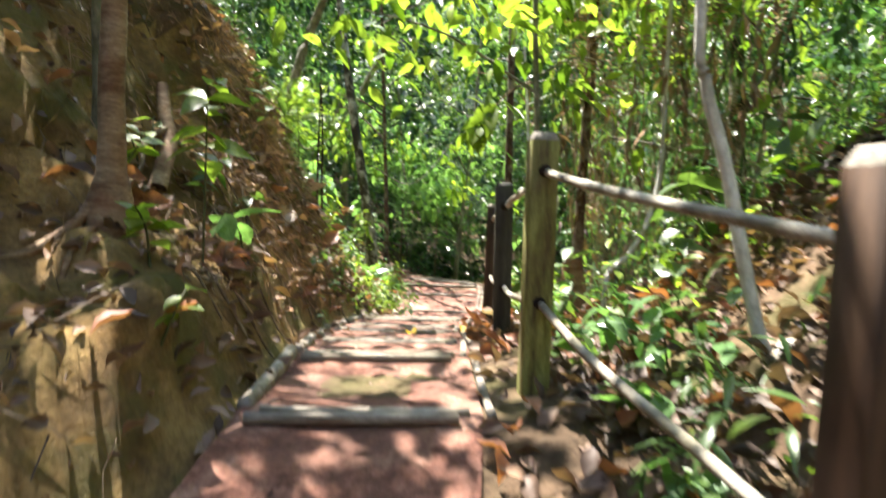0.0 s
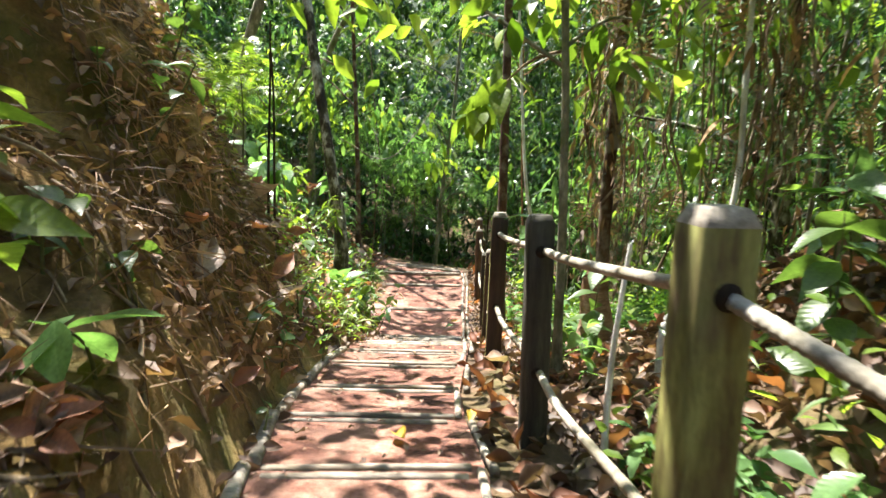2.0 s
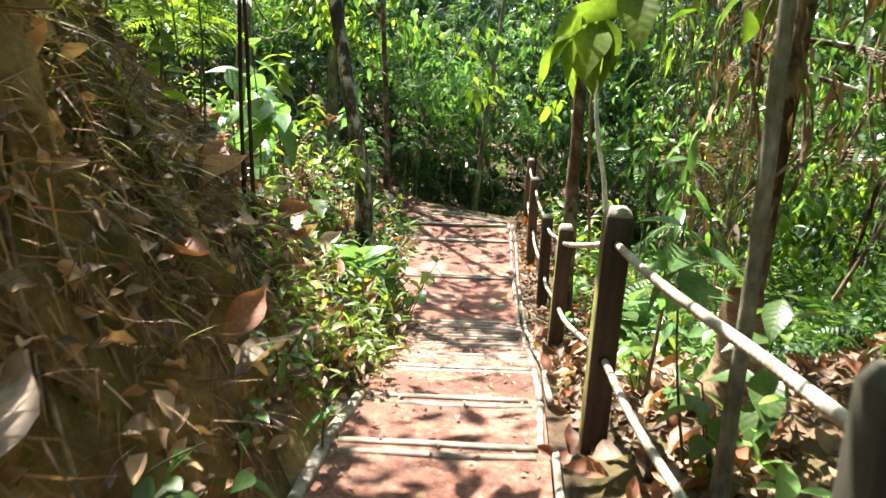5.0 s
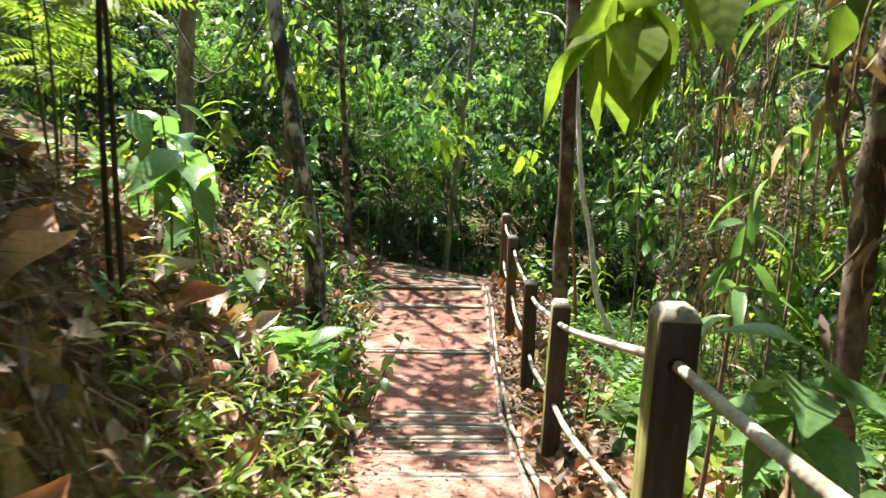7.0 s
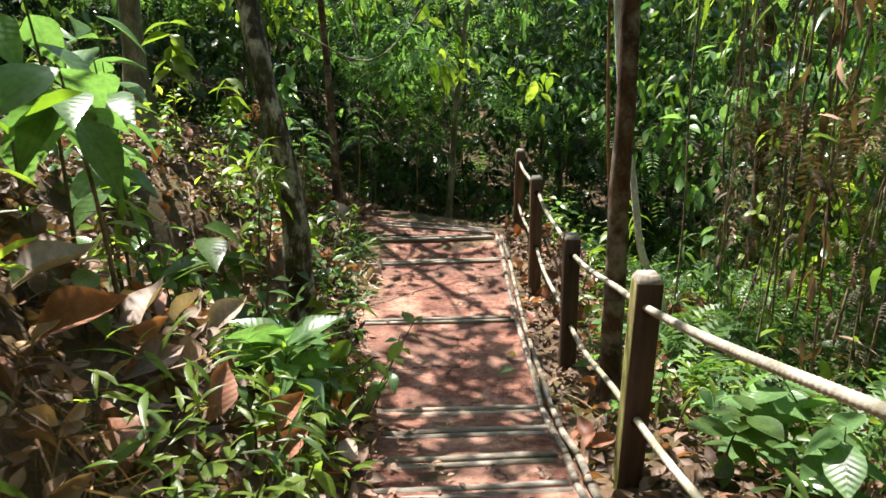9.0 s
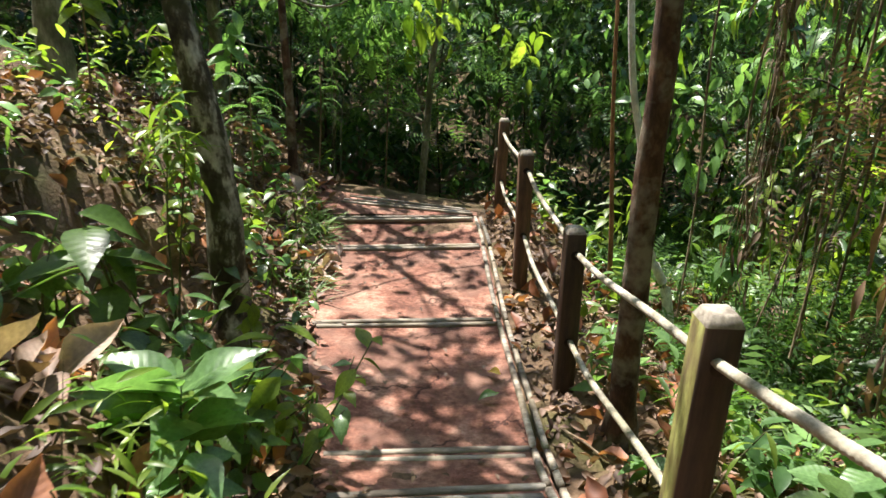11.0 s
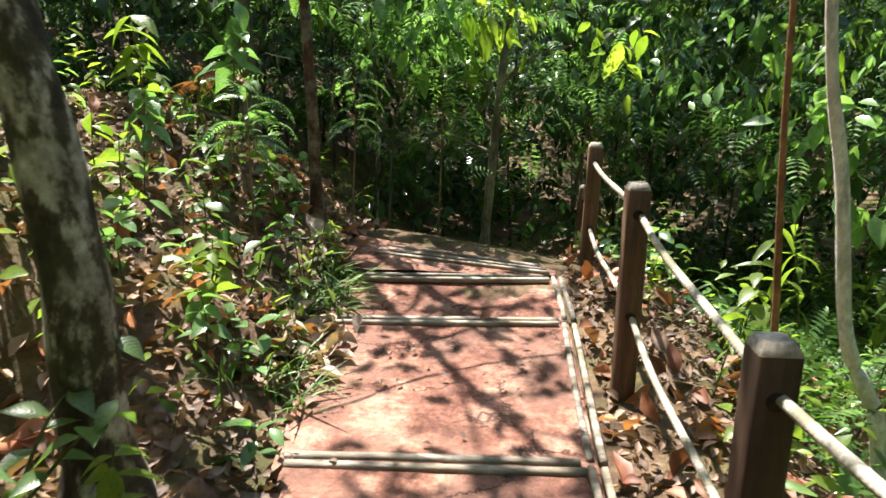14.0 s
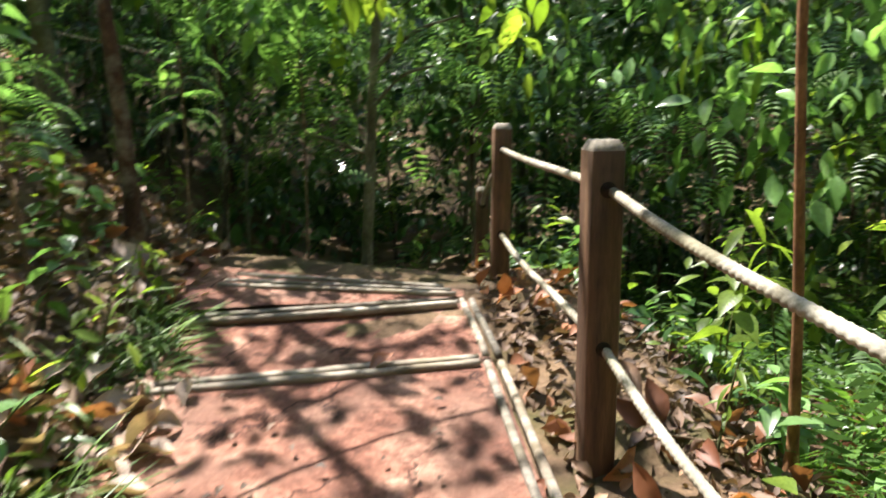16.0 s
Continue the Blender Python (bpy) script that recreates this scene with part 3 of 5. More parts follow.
def rope_mesh(p, q, sag, r=0.0165):
    """Three-strand laid rope between two posts, hanging slightly."""
    p, q = Vector(p), Vector(q)
    length = (q - p).length
    n, sides = int(length / 0.006), 10
    d = (q - p).normalized()
    a = d.cross(Vector((0, 0, 1))).normalized()
    b = a.cross(d)
    v, f = [], []
    for i in range(n + 1):
        t = i / n
        c = p.lerp(q, t) - Vector((0, 0, sag * 4 * t * (1 - t))) + a * 0.01 * math.sin(t * 7)
        for k in range(sides):
            ang = 2 * math.pi * k / sides
            rr = r * (0.80 + 0.30 * abs(math.cos(1.5 * (ang - t * length * 85))))
            v.append(tuple(c + (a * math.cos(ang) + b * math.sin(ang)) * rr))
    for i in range(n):
        for k in range(sides):
            k2 = (k + 1) % sides
            f.append((i * sides + k, (i + 1) * sides + k, (i + 1) * sides + k2, i * sides + k2))
    return mesh_from("rope", v, f, M_ROPE, True)


HOLE = hole_mesh()
for i, (x, y, z) in enumerate(POSTS):
    nxt = POSTS[min(i + 1, len(POSTS) - 1)]
    prv = POSTS[max(i - 1, 0)]
    turn = math.degrees(math.atan2(-(nxt[0] - prv[0]), nxt[1] - prv[1]))
    lean = (0.8 * math.sin(i * 2.1), 0.9 * math.cos(i * 1.7))
    p = thing("fence_post", ("square blackened timber post beside the path" if i == 2 else "square brown stained timber post with mossy side and bleached top" if i in (1, 3, 4) else "square dark-brown stained timber post with bleached top"), "post", "rope fence posts", pose(x, y, z, lean[0], lean[1], turn))
    shaft = part("post", post_mesh(i * 5.3, i == 1, i in (1, 3, 4), i == 2), p)
    for h in (POST_H - 0.16, POST_H - 0.71):
        for sgn in (-1, 1):
            o = part("hole", HOLE, shaft)
            o.location = (0, sgn * POST_W / 2, h)
for i in range(len(POSTS) - 1):
    a, b = POSTS[i], POSTS[i + 1]
    for h, sag in ((POST_H - 0.16, 0.012), (POST_H - 0.71, 0.025)):
        r = part("rope", rope_mesh((a[0], a[1], a[2] + h), (b[0], b[1], b[2] + h), sag + 0.008 * math.sin(i * 3)))
        tagged(r, "weathered off-white three-strand rope threaded through fence posts", "rope", "fence ropes")


# ---- trees ----
def crown_leaves(tips, per, spread, size, mat, template, droop=0.5):
    n = per * len(tips)
    c = np.repeat(np.array([tuple(t) for t in tips]), per, 0)
    pos = c + RNG.normal(0, spread, (n, 3)) * np.array([1, 1, 0.6])
    turns = rotations(RNG.uniform(0, 6.28, n), RNG.normal(-droop, 0.45, n), RNG.normal(0, 0.6, n))
    return strew("crown", template, pos, turns, size * RNG.uniform(0.6, 1.3, n), mat)


def tree(name, label, line, r0, r1, bark, limbs=0, limb_from=0.5, leaves=0, leaf=None, size=0.16, spread=0.45, template=None, seed=1, reach=1.4, sides=10, flare=1.5):
    """line: points of the trunk from the ground up. Limbs fork off above limb_from of the height and carry the crown."""
    rnd = random.Random(seed)
    pts = bezier(line, 8)
    n = len(pts) - 1
    base = pts[0].copy()
    radii = []
    for i in range(n + 1):
        t = i / n
        radii.append((r0 + (r1 - r0) * t) * (1 + (flare - 1) * max(0, 1 - t * n / 3.0)))
    pts[0] = pts[0] - Vector((0, 0, 0.15))
    pieces = [tube([p - base for p in pts], radii, sides, 0.16)]
    boughs = []
    tips = []
    for k in range(limbs):
        t = limb_from + (1 - limb_from) * (k + 0.5) / limbs
        i = min(n - 1, int(t * n))
        p = pts[i] - base
        ang = rnd.uniform(0, 6.28)
        ln = reach * rnd.uniform(0.6, 1.2)
        d = Vector((math.cos(ang), math.sin(ang), rnd.uniform(0.15, 0.8)))
        q = p + d * ln * 0.5 + Vector((0, 0, 0.05))
        e = p + d * ln + Vector((0, 0, -0.1 * ln))
        (boughs if limbs <= 10 else pieces).append(tube(bezier([p, q, e], 4), [radii[i] * 0.45 * (1 - 0.8 * j / 8) + 0.004 for j in range(9)], 6, 0.1))
        tips += [q, e, (q + e) / 2]
    tips.append(pts[-1] - base)
    v, f = join(pieces)
    th = thing(name, label, "tree", at=Matrix.Translation(base))
    trunk = part("trunk", mesh_from("trunk", v, f, bark, True), th)
    for bv_, bf_ in boughs:
        part("limb", mesh_from("limb", bv_, bf_, bark, True), trunk)
    if leaves:
        part("crown", crown_leaves(tips, leaves, spread, size, leaf or M_LEAF, template or LEAF_OVAL), th)
    return th


def g(x, y, dz=0.0):
    return Vector((x, y, ground_z(x, y) + dz))


# the mottled tree beside the landing
def rise(x, y, *steps):
    b = g(x, y)
    return [b] + [Vector(q) for q in steps]


tree("leaning_tree", "pale tree trunk mottled with dark moss, leaning beside the path", rise(-1.42, 10.36, (-1.42, 10.36, 1.6), (-1.47, 10.38, 2.2), (-1.66, 10.42, 3.2), (-2.2, 10.8, 6.0), (-2.4, 11.0, 8.5)), 0.118, 0.05, M_BARK_PALE, 5, 0.85, 6, M_LEAF, 0.2, 0.5, seed=3, reach=1.8, sides=14)
# dark straight tree behind the fence
tree("dark_tree", "dark reddish-brown tree trunk with pale lichen patches", rise(0.88, 9.84, (0.87, 9.83, 1.3), (0.85, 9.78, 2.1), (0.84, 9.76, 3.0), (0.8, 9.9, 5.2), (0.7, 10.2, 9)), 0.076, 0.045, M_BARK_DARK, 5, 0.85, 8, M_LEAF, 0.2, 0.6, seed=5, reach=2.0, sides=14)
tree("white_tree", "slender white-barked tree with crooked foot", rise(1.76, 11.9, (1.66, 11.9, 0.75), (1.45, 11.9, 1.2), (1.31, 11.9, 1.95), (1.13, 11.9, 2.85), (0.9, 12.0, 5.5)), 0.046, 0.02, M_BARK_WHITE, 4, 0.9, 3, M_LEAF, 0.16, 0.5, seed=7)
tree("orange_sapling", "thin orange-brown sapling trunk", rise(1.25, 12.2, (1.22, 12.2, 1.1), (1.09, 12.2, 2.6), (1.0, 12.3, 5)), 0.025, 0.012, M_BARK_ORANGE, 4, 0.88, 2, M_LEAF, 0.15, 0.4, seed=8)
# thin trees past the bend
b = g(-0.79, 15.9)
tree("slim_tree", "slim grey-green tree trunk in the undergrowth", [b, b + Vector((0.07, 0, 1)), b + Vector((0.16, 0, 2.2)), b + Vector((0.35, 0, 4)), b + Vector((0.5, 0, 7))], 0.055, 0.03, M_BARK_GREY, 9, 0.3, 9, M_LEAF_BLUE, 0.36, 0.35, PINNATE, seed=9)
b = g(-2.05, 15.8)
tree("slim_tree", "slim pale curved sapling trunk", [b, b + Vector((0.06, 0, 0.8)), b + Vector((0.07, 0, 1.7)), b + Vector((-0.1, 0, 3)), b + Vector((-0.3, 0, 5))], 0.03, 0.015, M_BARK_PALE, 7, 0.4, 8, M_LEAF_BLUE, 0.34, 0.35, PINNATE, seed=10)
b = g(-2.15, 14.3)
tree("slim_tree", "slim reddish-brown tree trunk on the bank", [b, b + Vector((-0.01, 0, 0.9)), b + Vector((-0.05, 0, 2.0)), b + Vector((-0.15, 0, 4)), b + Vector((-0.3, 0, 7))], 0.06, 0.03, M_BARK_DARK, 6, 0.6, 9, M_LEAF, 0.18, 0.45, seed=11)
b = g(1.36, 5.68)
tree("slim_tree", "slim smooth grey tree trunk behind the fence", [b, b + Vector((-0.01, 0, 0.9)), b + Vector((-0.04, 0.0, 1.8)), b + Vector((-0.10, 0.05, 3.2)), b + Vector((-0.1, 0.3, 6.5))], 0.033, 0.02, M_BARK_GREY, 10, 0.55, 34, M_LEAF_LIME, 0.22, 0.5, LEAF_BROAD, seed=12, reach=1.7)
b = g(-0.41, 2.35)
tree("bank_tree", "grey-brown tree trunk rooted on top of the earth bank", [b, b + Vector((0.02, 0, 0.5)), b + Vector((0.02, 0.02, 1.2)), b + Vector((0.0, 0.05, 2.5)), b + Vector((-0.1, 0.1, 6))], 0.060, 0.034, M_BARK_TAN, 5, 0.8, 12, M_LEAF, 0.17, 0.5, seed=13, flare=1.8)
for ax, ay, rr in ((-0.16, -0.42, 0.034), (0.06, -0.36, 0.024), (0.24, -0.05, 0.02)):
    pts = [(b.x, b.y, b.z + 0.16)]
    for k in (0.35, 0.7, 1.0, 1.3):
        px, py = b.x + ax * k, b.y + ay * k + 0.03 * math.sin(6 * k)
        pts.append((px, py, ground_z(px, py) + 0.035 - 0.03 * k))
    v, f = tube([Vector(q) - b for q in bezier(pts, 4)], [rr * (1 - 0.045 * i) for i in range(17)], 8, 0.25)
    part("surface_root", mesh_from("surface_root", v, f, M_BARK_TAN, True), bpy.data.objects["bank_tree"], "reddish surface root gripping the bank")
b = g(-0.75, 2.75)
tree("bank_tree", "thin grey-brown trunk on the earth bank", [b, b + Vector((0.0, 0, 0.9)), b + Vector((0.05, 0, 2.5)), b + Vector((0.1, 0.1, 5))], 0.03, 0.016, M_BARK_GREY, 4, 0.6, 50, M_LEAF, 0.17, 0.5, seed=14)
b = g(2.47, 2.6)
tree("curved_tree", "pale crooked sapling trunk behind the rope fence", [b, Vector((2.35, 2.6, 2.12)), Vector((2.16, 2.6, 2.85)), Vector((2.06, 2.6, 3.2)), Vector((2.02, 2.6, 3.6)), Vector((2.05, 2.7, 6))], 0.034, 0.018, M_BARK_WHITE, 4, 0.85, 20, M_LEAF, 0.16, 0.5, seed=15)
b = g(1.46, 4.0)
tree("bare_stem", "thin pale bare stem standing beside the fence", [b, b + Vector((0.0, 0, 0.3)), b + Vector((0.015, 0, 0.6)), b + Vector((0.05, 0.02, 0.95))], 0.017, 0.009, M_BARK_WHITE, seed=16, flare=1.1, sides=8)
b = g(1.93, 5.25)
tree("curved_tree", "pale bent vine-like sapling curving upward behind the fence", [b, Vector((1.95, 5.27, 2.12)), Vector((2.12, 5.38, 2.28)), Vector((2.27, 5.45, 2.56)), Vector((2.36, 5.5, 3.0)), Vector((2.38, 5.6, 3.8)), Vector((2.45, 5.9, 6.5))], 0.021, 0.017, M_BARK_WHITE, 3, 0.9, 8, M_LEAF, 0.16, 0.5, seed=17, flare=1.1)
# tall trees added on the bank, crowns above view, to shade the first stretch
for (x, y, hh, sd, per) in ((-3.4, 4.2, 9.2, 31, 17), (-4.2, 2.0, 9.0, 33, 11)):
    b = g(x, y)
    tree("canopy_tree", "tall tree added above view to shade the path", [b, b + Vector((0.1, 0, 2.5)), b + Vector((0.5, 0.2, hh - b.z - 2.5)), b + Vector((1.4, 0.4, hh - b.z - 0.5))], 0.13, 0.06, M_BARK_GREY, 15, 0.7, per, M_LEAF, 0.26, 0.65, seed=sd, reach=3.0, sides=12)
# unseen bough, added to throw shade on the landing
b = g(-4.3, 13.4)
tree("canopy_tree", "tall tree added out of view to shade the landing", [b, b + Vector((0.2, -0.1, 2.5)), Vector((-3.3, 13.0, 6.6)), Vector((-2.3, 12.3, 7.8))], 0.13, 0.06, M_BARK_GREY, 9, 0.82, 22, M_LEAF, 0.24, 0.42, seed=34, reach=1.15, sides=12)
# another added tree, out of view, darkening the dry bank
b = g(-4.6, 8.3)
tree("canopy_tree", "tall tree added out of view to shade the dry bank", [b, b + Vector((0.2, 0, 2.2)), Vector((-3.8, 8.1, 6.4)), Vector((-2.9, 7.8, 7.4))], 0.12, 0.06, M_BARK_GREY, 8, 0.8, 12, M_LEAF, 0.25, 0.5, seed=36, reach=1.0, sides=12)
# added tree with its bough above view, for shade at the bend
b = g(-3.9, 16.6)
tree("canopy_tree", "tall tree added to shade the bend", [b, b + Vector((0.1, -0.1, 2.5)), Vector((-3.2, 15.9, 5.4)), Vector((-2.3, 15.1, 6.4))], 0.10, 0.05, M_BARK_GREY, 5, 0.85, 6, M_LEAF, 0.22, 0.36, seed=37, reach=1.0, sides=12)
# added only so that its bough keeps sun off the gully creepers
b = g(3.6, 14.9)
tree("canopy_tree", "tall tree added to shade the gully", [b, b + Vector((-0.1, -0.1, 2.5)), Vector((2.9, 14.0, 5.6)), Vector((1.6, 12.2, 6.4))], 0.10, 0.05, M_BARK_DARK, 10, 0.78, 48, M_LEAF, 0.22, 0.42, seed=38, reach=1.1, sides=12)
# dark tree with a pale flared foot
tree("flared_tree", "dark tree trunk with a pale flared root foot", rise(1.76, 7.0, (1.78, 7.0, 2.0), (1.8, 7.05, 3.0), (1.85, 7.1, 5.5), (1.8, 7.2, 8.5)), 0.058, 0.05, M_BARK_DARK, 5, 0.85, 10, M_LEAF, 0.2, 0.5, seed=35, sides=12, flare=2.4)
FOOT = bpy.data.objects["flared_tree"]
v, f = tube([(0.0, 0, -0.1), (0.0, 0, 0.06), (-0.01, 0, 0.22), (-0.015, 0, 0.45), (-0.02, 0, 0.62)], [0.25, 0.2, 0.15, 0.118, 0.1], 14, 0.35)
part("root_foot", mesh_from("root_foot", v, f, M_BARK_TAN, True), FOOT, "pale flared root foot")
# dead stems on the left bank
for (x, y, tx, h) in ((-1.04, 6.65, 0.02, 1.75), (-0.97, 6.62, -0.03, 1.6)):
    b = g(x, y)
    tree("dead_sapling", "thin dark dead sapling standing on the bank", [b, b + Vector((tx * 0.2, 0, h * 0.4)), b + Vector((tx * 0.6, 0.02, h * 0.75)), b + Vector((tx, 0.0, h))], 0.013, 0.008, M_DEADSTICK, seed=int(h * 100), flare=1.0, sides=8)

# forest all round: trunks with crowns, thinned where the clearing over the path lets the sun in
def shades(x, y, top):
    """Whether foliage up to that height over (x, y) would stand between the sun and the sunny stretch of the path."""
    x, y = np.asarray(x, float), np.asarray(y, float)
    hit = np.zeros(x.shape, bool)
    for k in range(9):
        h = 0.5 + (top - 0.5) * k / 8
        sx, sy = x - SUN_TO.x / SUN_TO.z * h, y - SUN_TO.y / SUN_TO.z * h
        hit |= (sx > -5.2) & (sx < 3.6) & (sy > 5.8) & (sy < 15.5)
    return hit


rt = random.Random(21)
placed = []
SPOTS = []
for k in range(900):
    x, y = rt.uniform(-16, 17), rt.uniform(-9, 32)
    gap = min(abs(x - float(left_x(y))), abs(x - float(right_x(y))))
    inside = float(left_x(y)) < x < float(right_x(y))
    if inside or gap < (2.6 if y < 13 else 1.6):
        continue
    if 13 < y < 17.5 and -3.5 < x < 2.2:
        continue
    if bool(shades(x, y, 9.0)) and rt.random() > 0.03:
        continue
    if y < 6.8 and abs(x) < 7 and rt.random() < 0.65:
        continue
    if abs(x) < 9 and 16 < y < 27 and rt.random() > 0.12:
        continue
    if any((x - a) ** 2 + (y - c) ** 2 < 2.1 ** 2 for a, c in placed):
        continue
    placed.append((x, y))
    if len(placed) > 95:
        break
# fewer crowns between the sun and the ferny hollow
placed = [(x, y) for k, (x, y) in enumerate(placed) if not (k % 3 and 0.5 < x + 0.35 * 5 < 6.5 and 8.5 < y - 0.4 * 5 < 15.5)]
PROTO = []
for s in range(6):
    hgt = 7 + 0.9 * s
    r = random.Random(40 + s)
    line = [Vector((0, 0, 0)), Vector((r.uniform(-.1, .1), r.uniform(-.1, .1), hgt * 0.3)), Vector((r.uniform(-.4, .4), r.uniform(-.4, .4), hgt * 0.65)), Vector((r.uniform(-.6, .6), r.uniform(-.6, .6), hgt))]
    th = tree("forest_tree", "slender rainforest tree with dense leafy crown", line, 0.06 + 0.014 * s, 0.025, (M_BARK_GREY, M_BARK_DARK, M_BARK_PALE)[s % 3], 22, 0.12, 34, (M_LEAF_DARK, M_LEAF, M_LEAF_DARK, M_LEAF)[s % 4], 0.21, 0.6, (LEAF_OVAL, LEAF_LANCE)[s % 2], seed=60 + s, reach=1.7, sides=8)
    PROTO.append(th)
for k, (x, y) in enumerate(placed):
    m = pose(x, y, ground_z(x, y), rt.uniform(-4, 4), rt.uniform(-4, 4), rt.uniform(0, 360))
    if k < 6:
        PROTO[k].matrix_basis = m
    else:
        copy_thing(PROTO[k % 6], m)


# ---- undergrowth ----
def scatter(n, x0, x1, y0, y1, keep, seed):
    r = np.random.default_rng(seed)
    x, y = r.uniform(x0, x1, n), r.uniform(y0, y1, n)
    ok = keep(x, y, r)
    x, y = x[ok], y[ok]
    return np.stack([x, y, land(x, y)], 1), r


def off(x, y):
    """Distance outside the path's edges."""
    return np.maximum(left_x(y) - x, x - right_x(y))


def stuff(name, me, label, category):
    return tagged(part(name, me), label, category, kind="stuff")


# fallen leaves
pos, r = scatter(52000, -5, 6, -1, 16, lambda x, y, r: (x - right_x(y) < 0) & (off(x, y) > 0.02) & ~((x < left_x(y)) & (y < 6.3) & (r.random(len(x)) < np.interp(y, [3.2, 4.0], [0.35, 0.8]))) | (x - right_x(y) > 0.14) & ((x - right_x(y) > 0.42) | (y > 6.5) | (r.random(len(x)) < 0.25)) & ~((x < left_x(y)) & (y < 6.3) & (r.random(len(x)) < np.interp(y, [3.2, 4.0], [0.35, 0.8]))) & (r.random(len(x)) < np.exp(-0.12 * np.maximum(off(x, y) - 1.0, 0))), 31)
n = len(pos)
pos[:, 2] += r.uniform(0.0, 0.035, n)
lit = strew("leaf_litter", LEAF_DEAD, pos, rotations(r.uniform(0, 6.28, n), r.normal(0, 0.45, n), r.normal(0, 0.7, n)), r.uniform(0.05, 0.13, n) * np.where(pos[:, 0] > right_x(pos[:, 1]), np.interp(pos[:, 1], [7, 10], [1.15, 0.8]), 1.0), M_LITTER)
stuff("leaf_litter", lit, "brown curled fallen leaves lying thick beside the path", "leaf litter")
pos, r = scatter(2800, -4, 4, 0, 15, lambda x, y, r: (off(x, y) > 0.10) & ~((x < left_x(y)) & (y > 9) & (r.random(len(x)) < 0.5)) & ~((x < left_x(y)) & (y < 6.3) & (r.random(len(x)) < 0.88)), 32)
n = len(pos)
pos[:, 2] += r.uniform(0.01, 0.05, n)
stuff("leaf_litter", strew("leaf_litter", LEAF_DEAD, pos, rotations(r.uniform(0, 6.28, n), r.normal(0.1, 0.5, n), r.normal(0, 0.8, n)), r.uniform(0.09, 0.2, n), M_LITTER_RED), "large rusty-red fallen leaves", "leaf litter")
# small debris trodden into the path
r = np.random.default_rng(36)
n = 480
yy = np.concatenate([r.uniform(2.2, 13.5, 230), r.normal(7.9, 0.9, 250)])
uu = np.where(r.random(n) < 0.55, r.beta(0.5, 0.5, n), r.random(n))
xx = left_x(yy) + (right_x(yy) - left_x(yy)) * uu
ly, lz = [q[0] for q in LOGS], [q[1] for q in LOGS]
zz = np.interp(yy, ly, lz) + 0.001
stuff("path_debris", strew("path_debris", LEAF_DEAD, np.column_stack([xx, yy, zz]), rotations(r.uniform(0, 6.28, n), r.normal(0, 0.06, n), r.normal(0, 0.1, n)), r.uniform(0.015, 0.06, n), M_LITTER), "small dry leaf scraps scattered on the red path", "leaf litter")
# a ragged coat of dry stalks and rootlets on the steep face
HANG = ([(-0.016, 0, 0), (0.016, 0, 0), (0.012, 0.5, 0.05), (-0.012, 0.5, 0.05), (0.002, 1, -0.04), (-0.002, 1, -0.04)], [(0, 1, 2, 3), (3, 2, 4, 5)])
pos, r = scatter(30000, -2.2, 0.4, 2.2, 7.2, lambda x, y, r: (left_x(y) - x > 0.25) & (left_x(y) - x < 1.7) & (r.random(len(x)) < np.interp(y, [2.2, 3.4, 4.2, 6.2, 7.2], [0.12, 0.35, 1, 0.8, 0.45]) * np.interp(left_x(y) - x, [0.25, 0.6], [0.2, 1.0]) * (0.15 + 0.85 * sm(-0.35, 0.35, wave(x, y * 1.0, 4.2, 11)))), 34)
n = len(pos)
pos[:, 0] += r.uniform(0.0, 0.09, n)
pos[:, 2] += r.uniform(-0.02, 0.10, n)
stuff("bank_rootlets", strew("bank_rootlets", HANG, pos, rotations(r.normal(-1.5, 0.9, n), r.normal(-0.8, 0.5, n), r.uniform(0, 3, n)), r.uniform(0.06, 0.22, n), M_ROOTLET), "dark rootlets and dead fern stalks hanging on the bank", "rootlets")
pos, r = scatter(3400, -2.2, 0.2, 3.6, 7.4, lambda x, y, r: (left_x(y) - x > 0.2) & (left_x(y) - x < 1.7), 35)
n = len(pos)
pos[:, 0] += r.uniform(0.02, 0.09, n)
pos[:, 2] += r.uniform(0.0, 0.08, n)
stuff("bank_litter", strew("bank_litter", LEAF_DEAD, pos, rotations(r.uniform(0, 6.28, n), r.normal(-0.4, 0.6, n), r.normal(0, 0.8, n)), r.uniform(0.04, 0.11, n), M_ROOTLET), "dead leaves caught on the earth bank", "leaf litter")
# straw, needles and rootlets on the left bank
pos, r = scatter(34000, -4, 0.6, 0, 10.5, lambda x, y, r: (left_x(y) - x > 0.12) & (r.random(len(x)) < np.interp(y, [0, 3, 4.5, 5.8, 6.8, 9, 10.5], [0.1, 0.25, 1, 0.8, 0.45, 0.2, 0.05]) * np.interp(left_x(y) - x, [0.12, 0.6], [0.35, 1.0]) * (0.15 + 0.85 * sm(-0.4, 0.4, wave(x, y, 3.4, 12)))), 33)
n = len(pos)
STRAW = ([(-0.012, 0, 0), (0.012, 0, 0), (0.009, 0.5, 0.06), (-0.009, 0.5, 0.06), (0.002, 1, -0.05), (-0.002, 1, -0.05)], [(0, 1, 2, 3), (3, 2, 4, 5)])
pos[:, 2] += r.uniform(0.0, 0.04, n)
stuff("dry_straw", strew("dry_straw", STRAW, pos, rotations(r.uniform(0, 6.28, n), r.normal(-0.25, 0.6, n), r.uniform(0, 3, n)), r.uniform(0.10, 0.34, n) * np.interp(pos[:, 1], [5, 7.5], [1.0, 0.6]), M_STRAW), "dry brown fern stalks, needles and rootlets covering the bank", "dry straw")


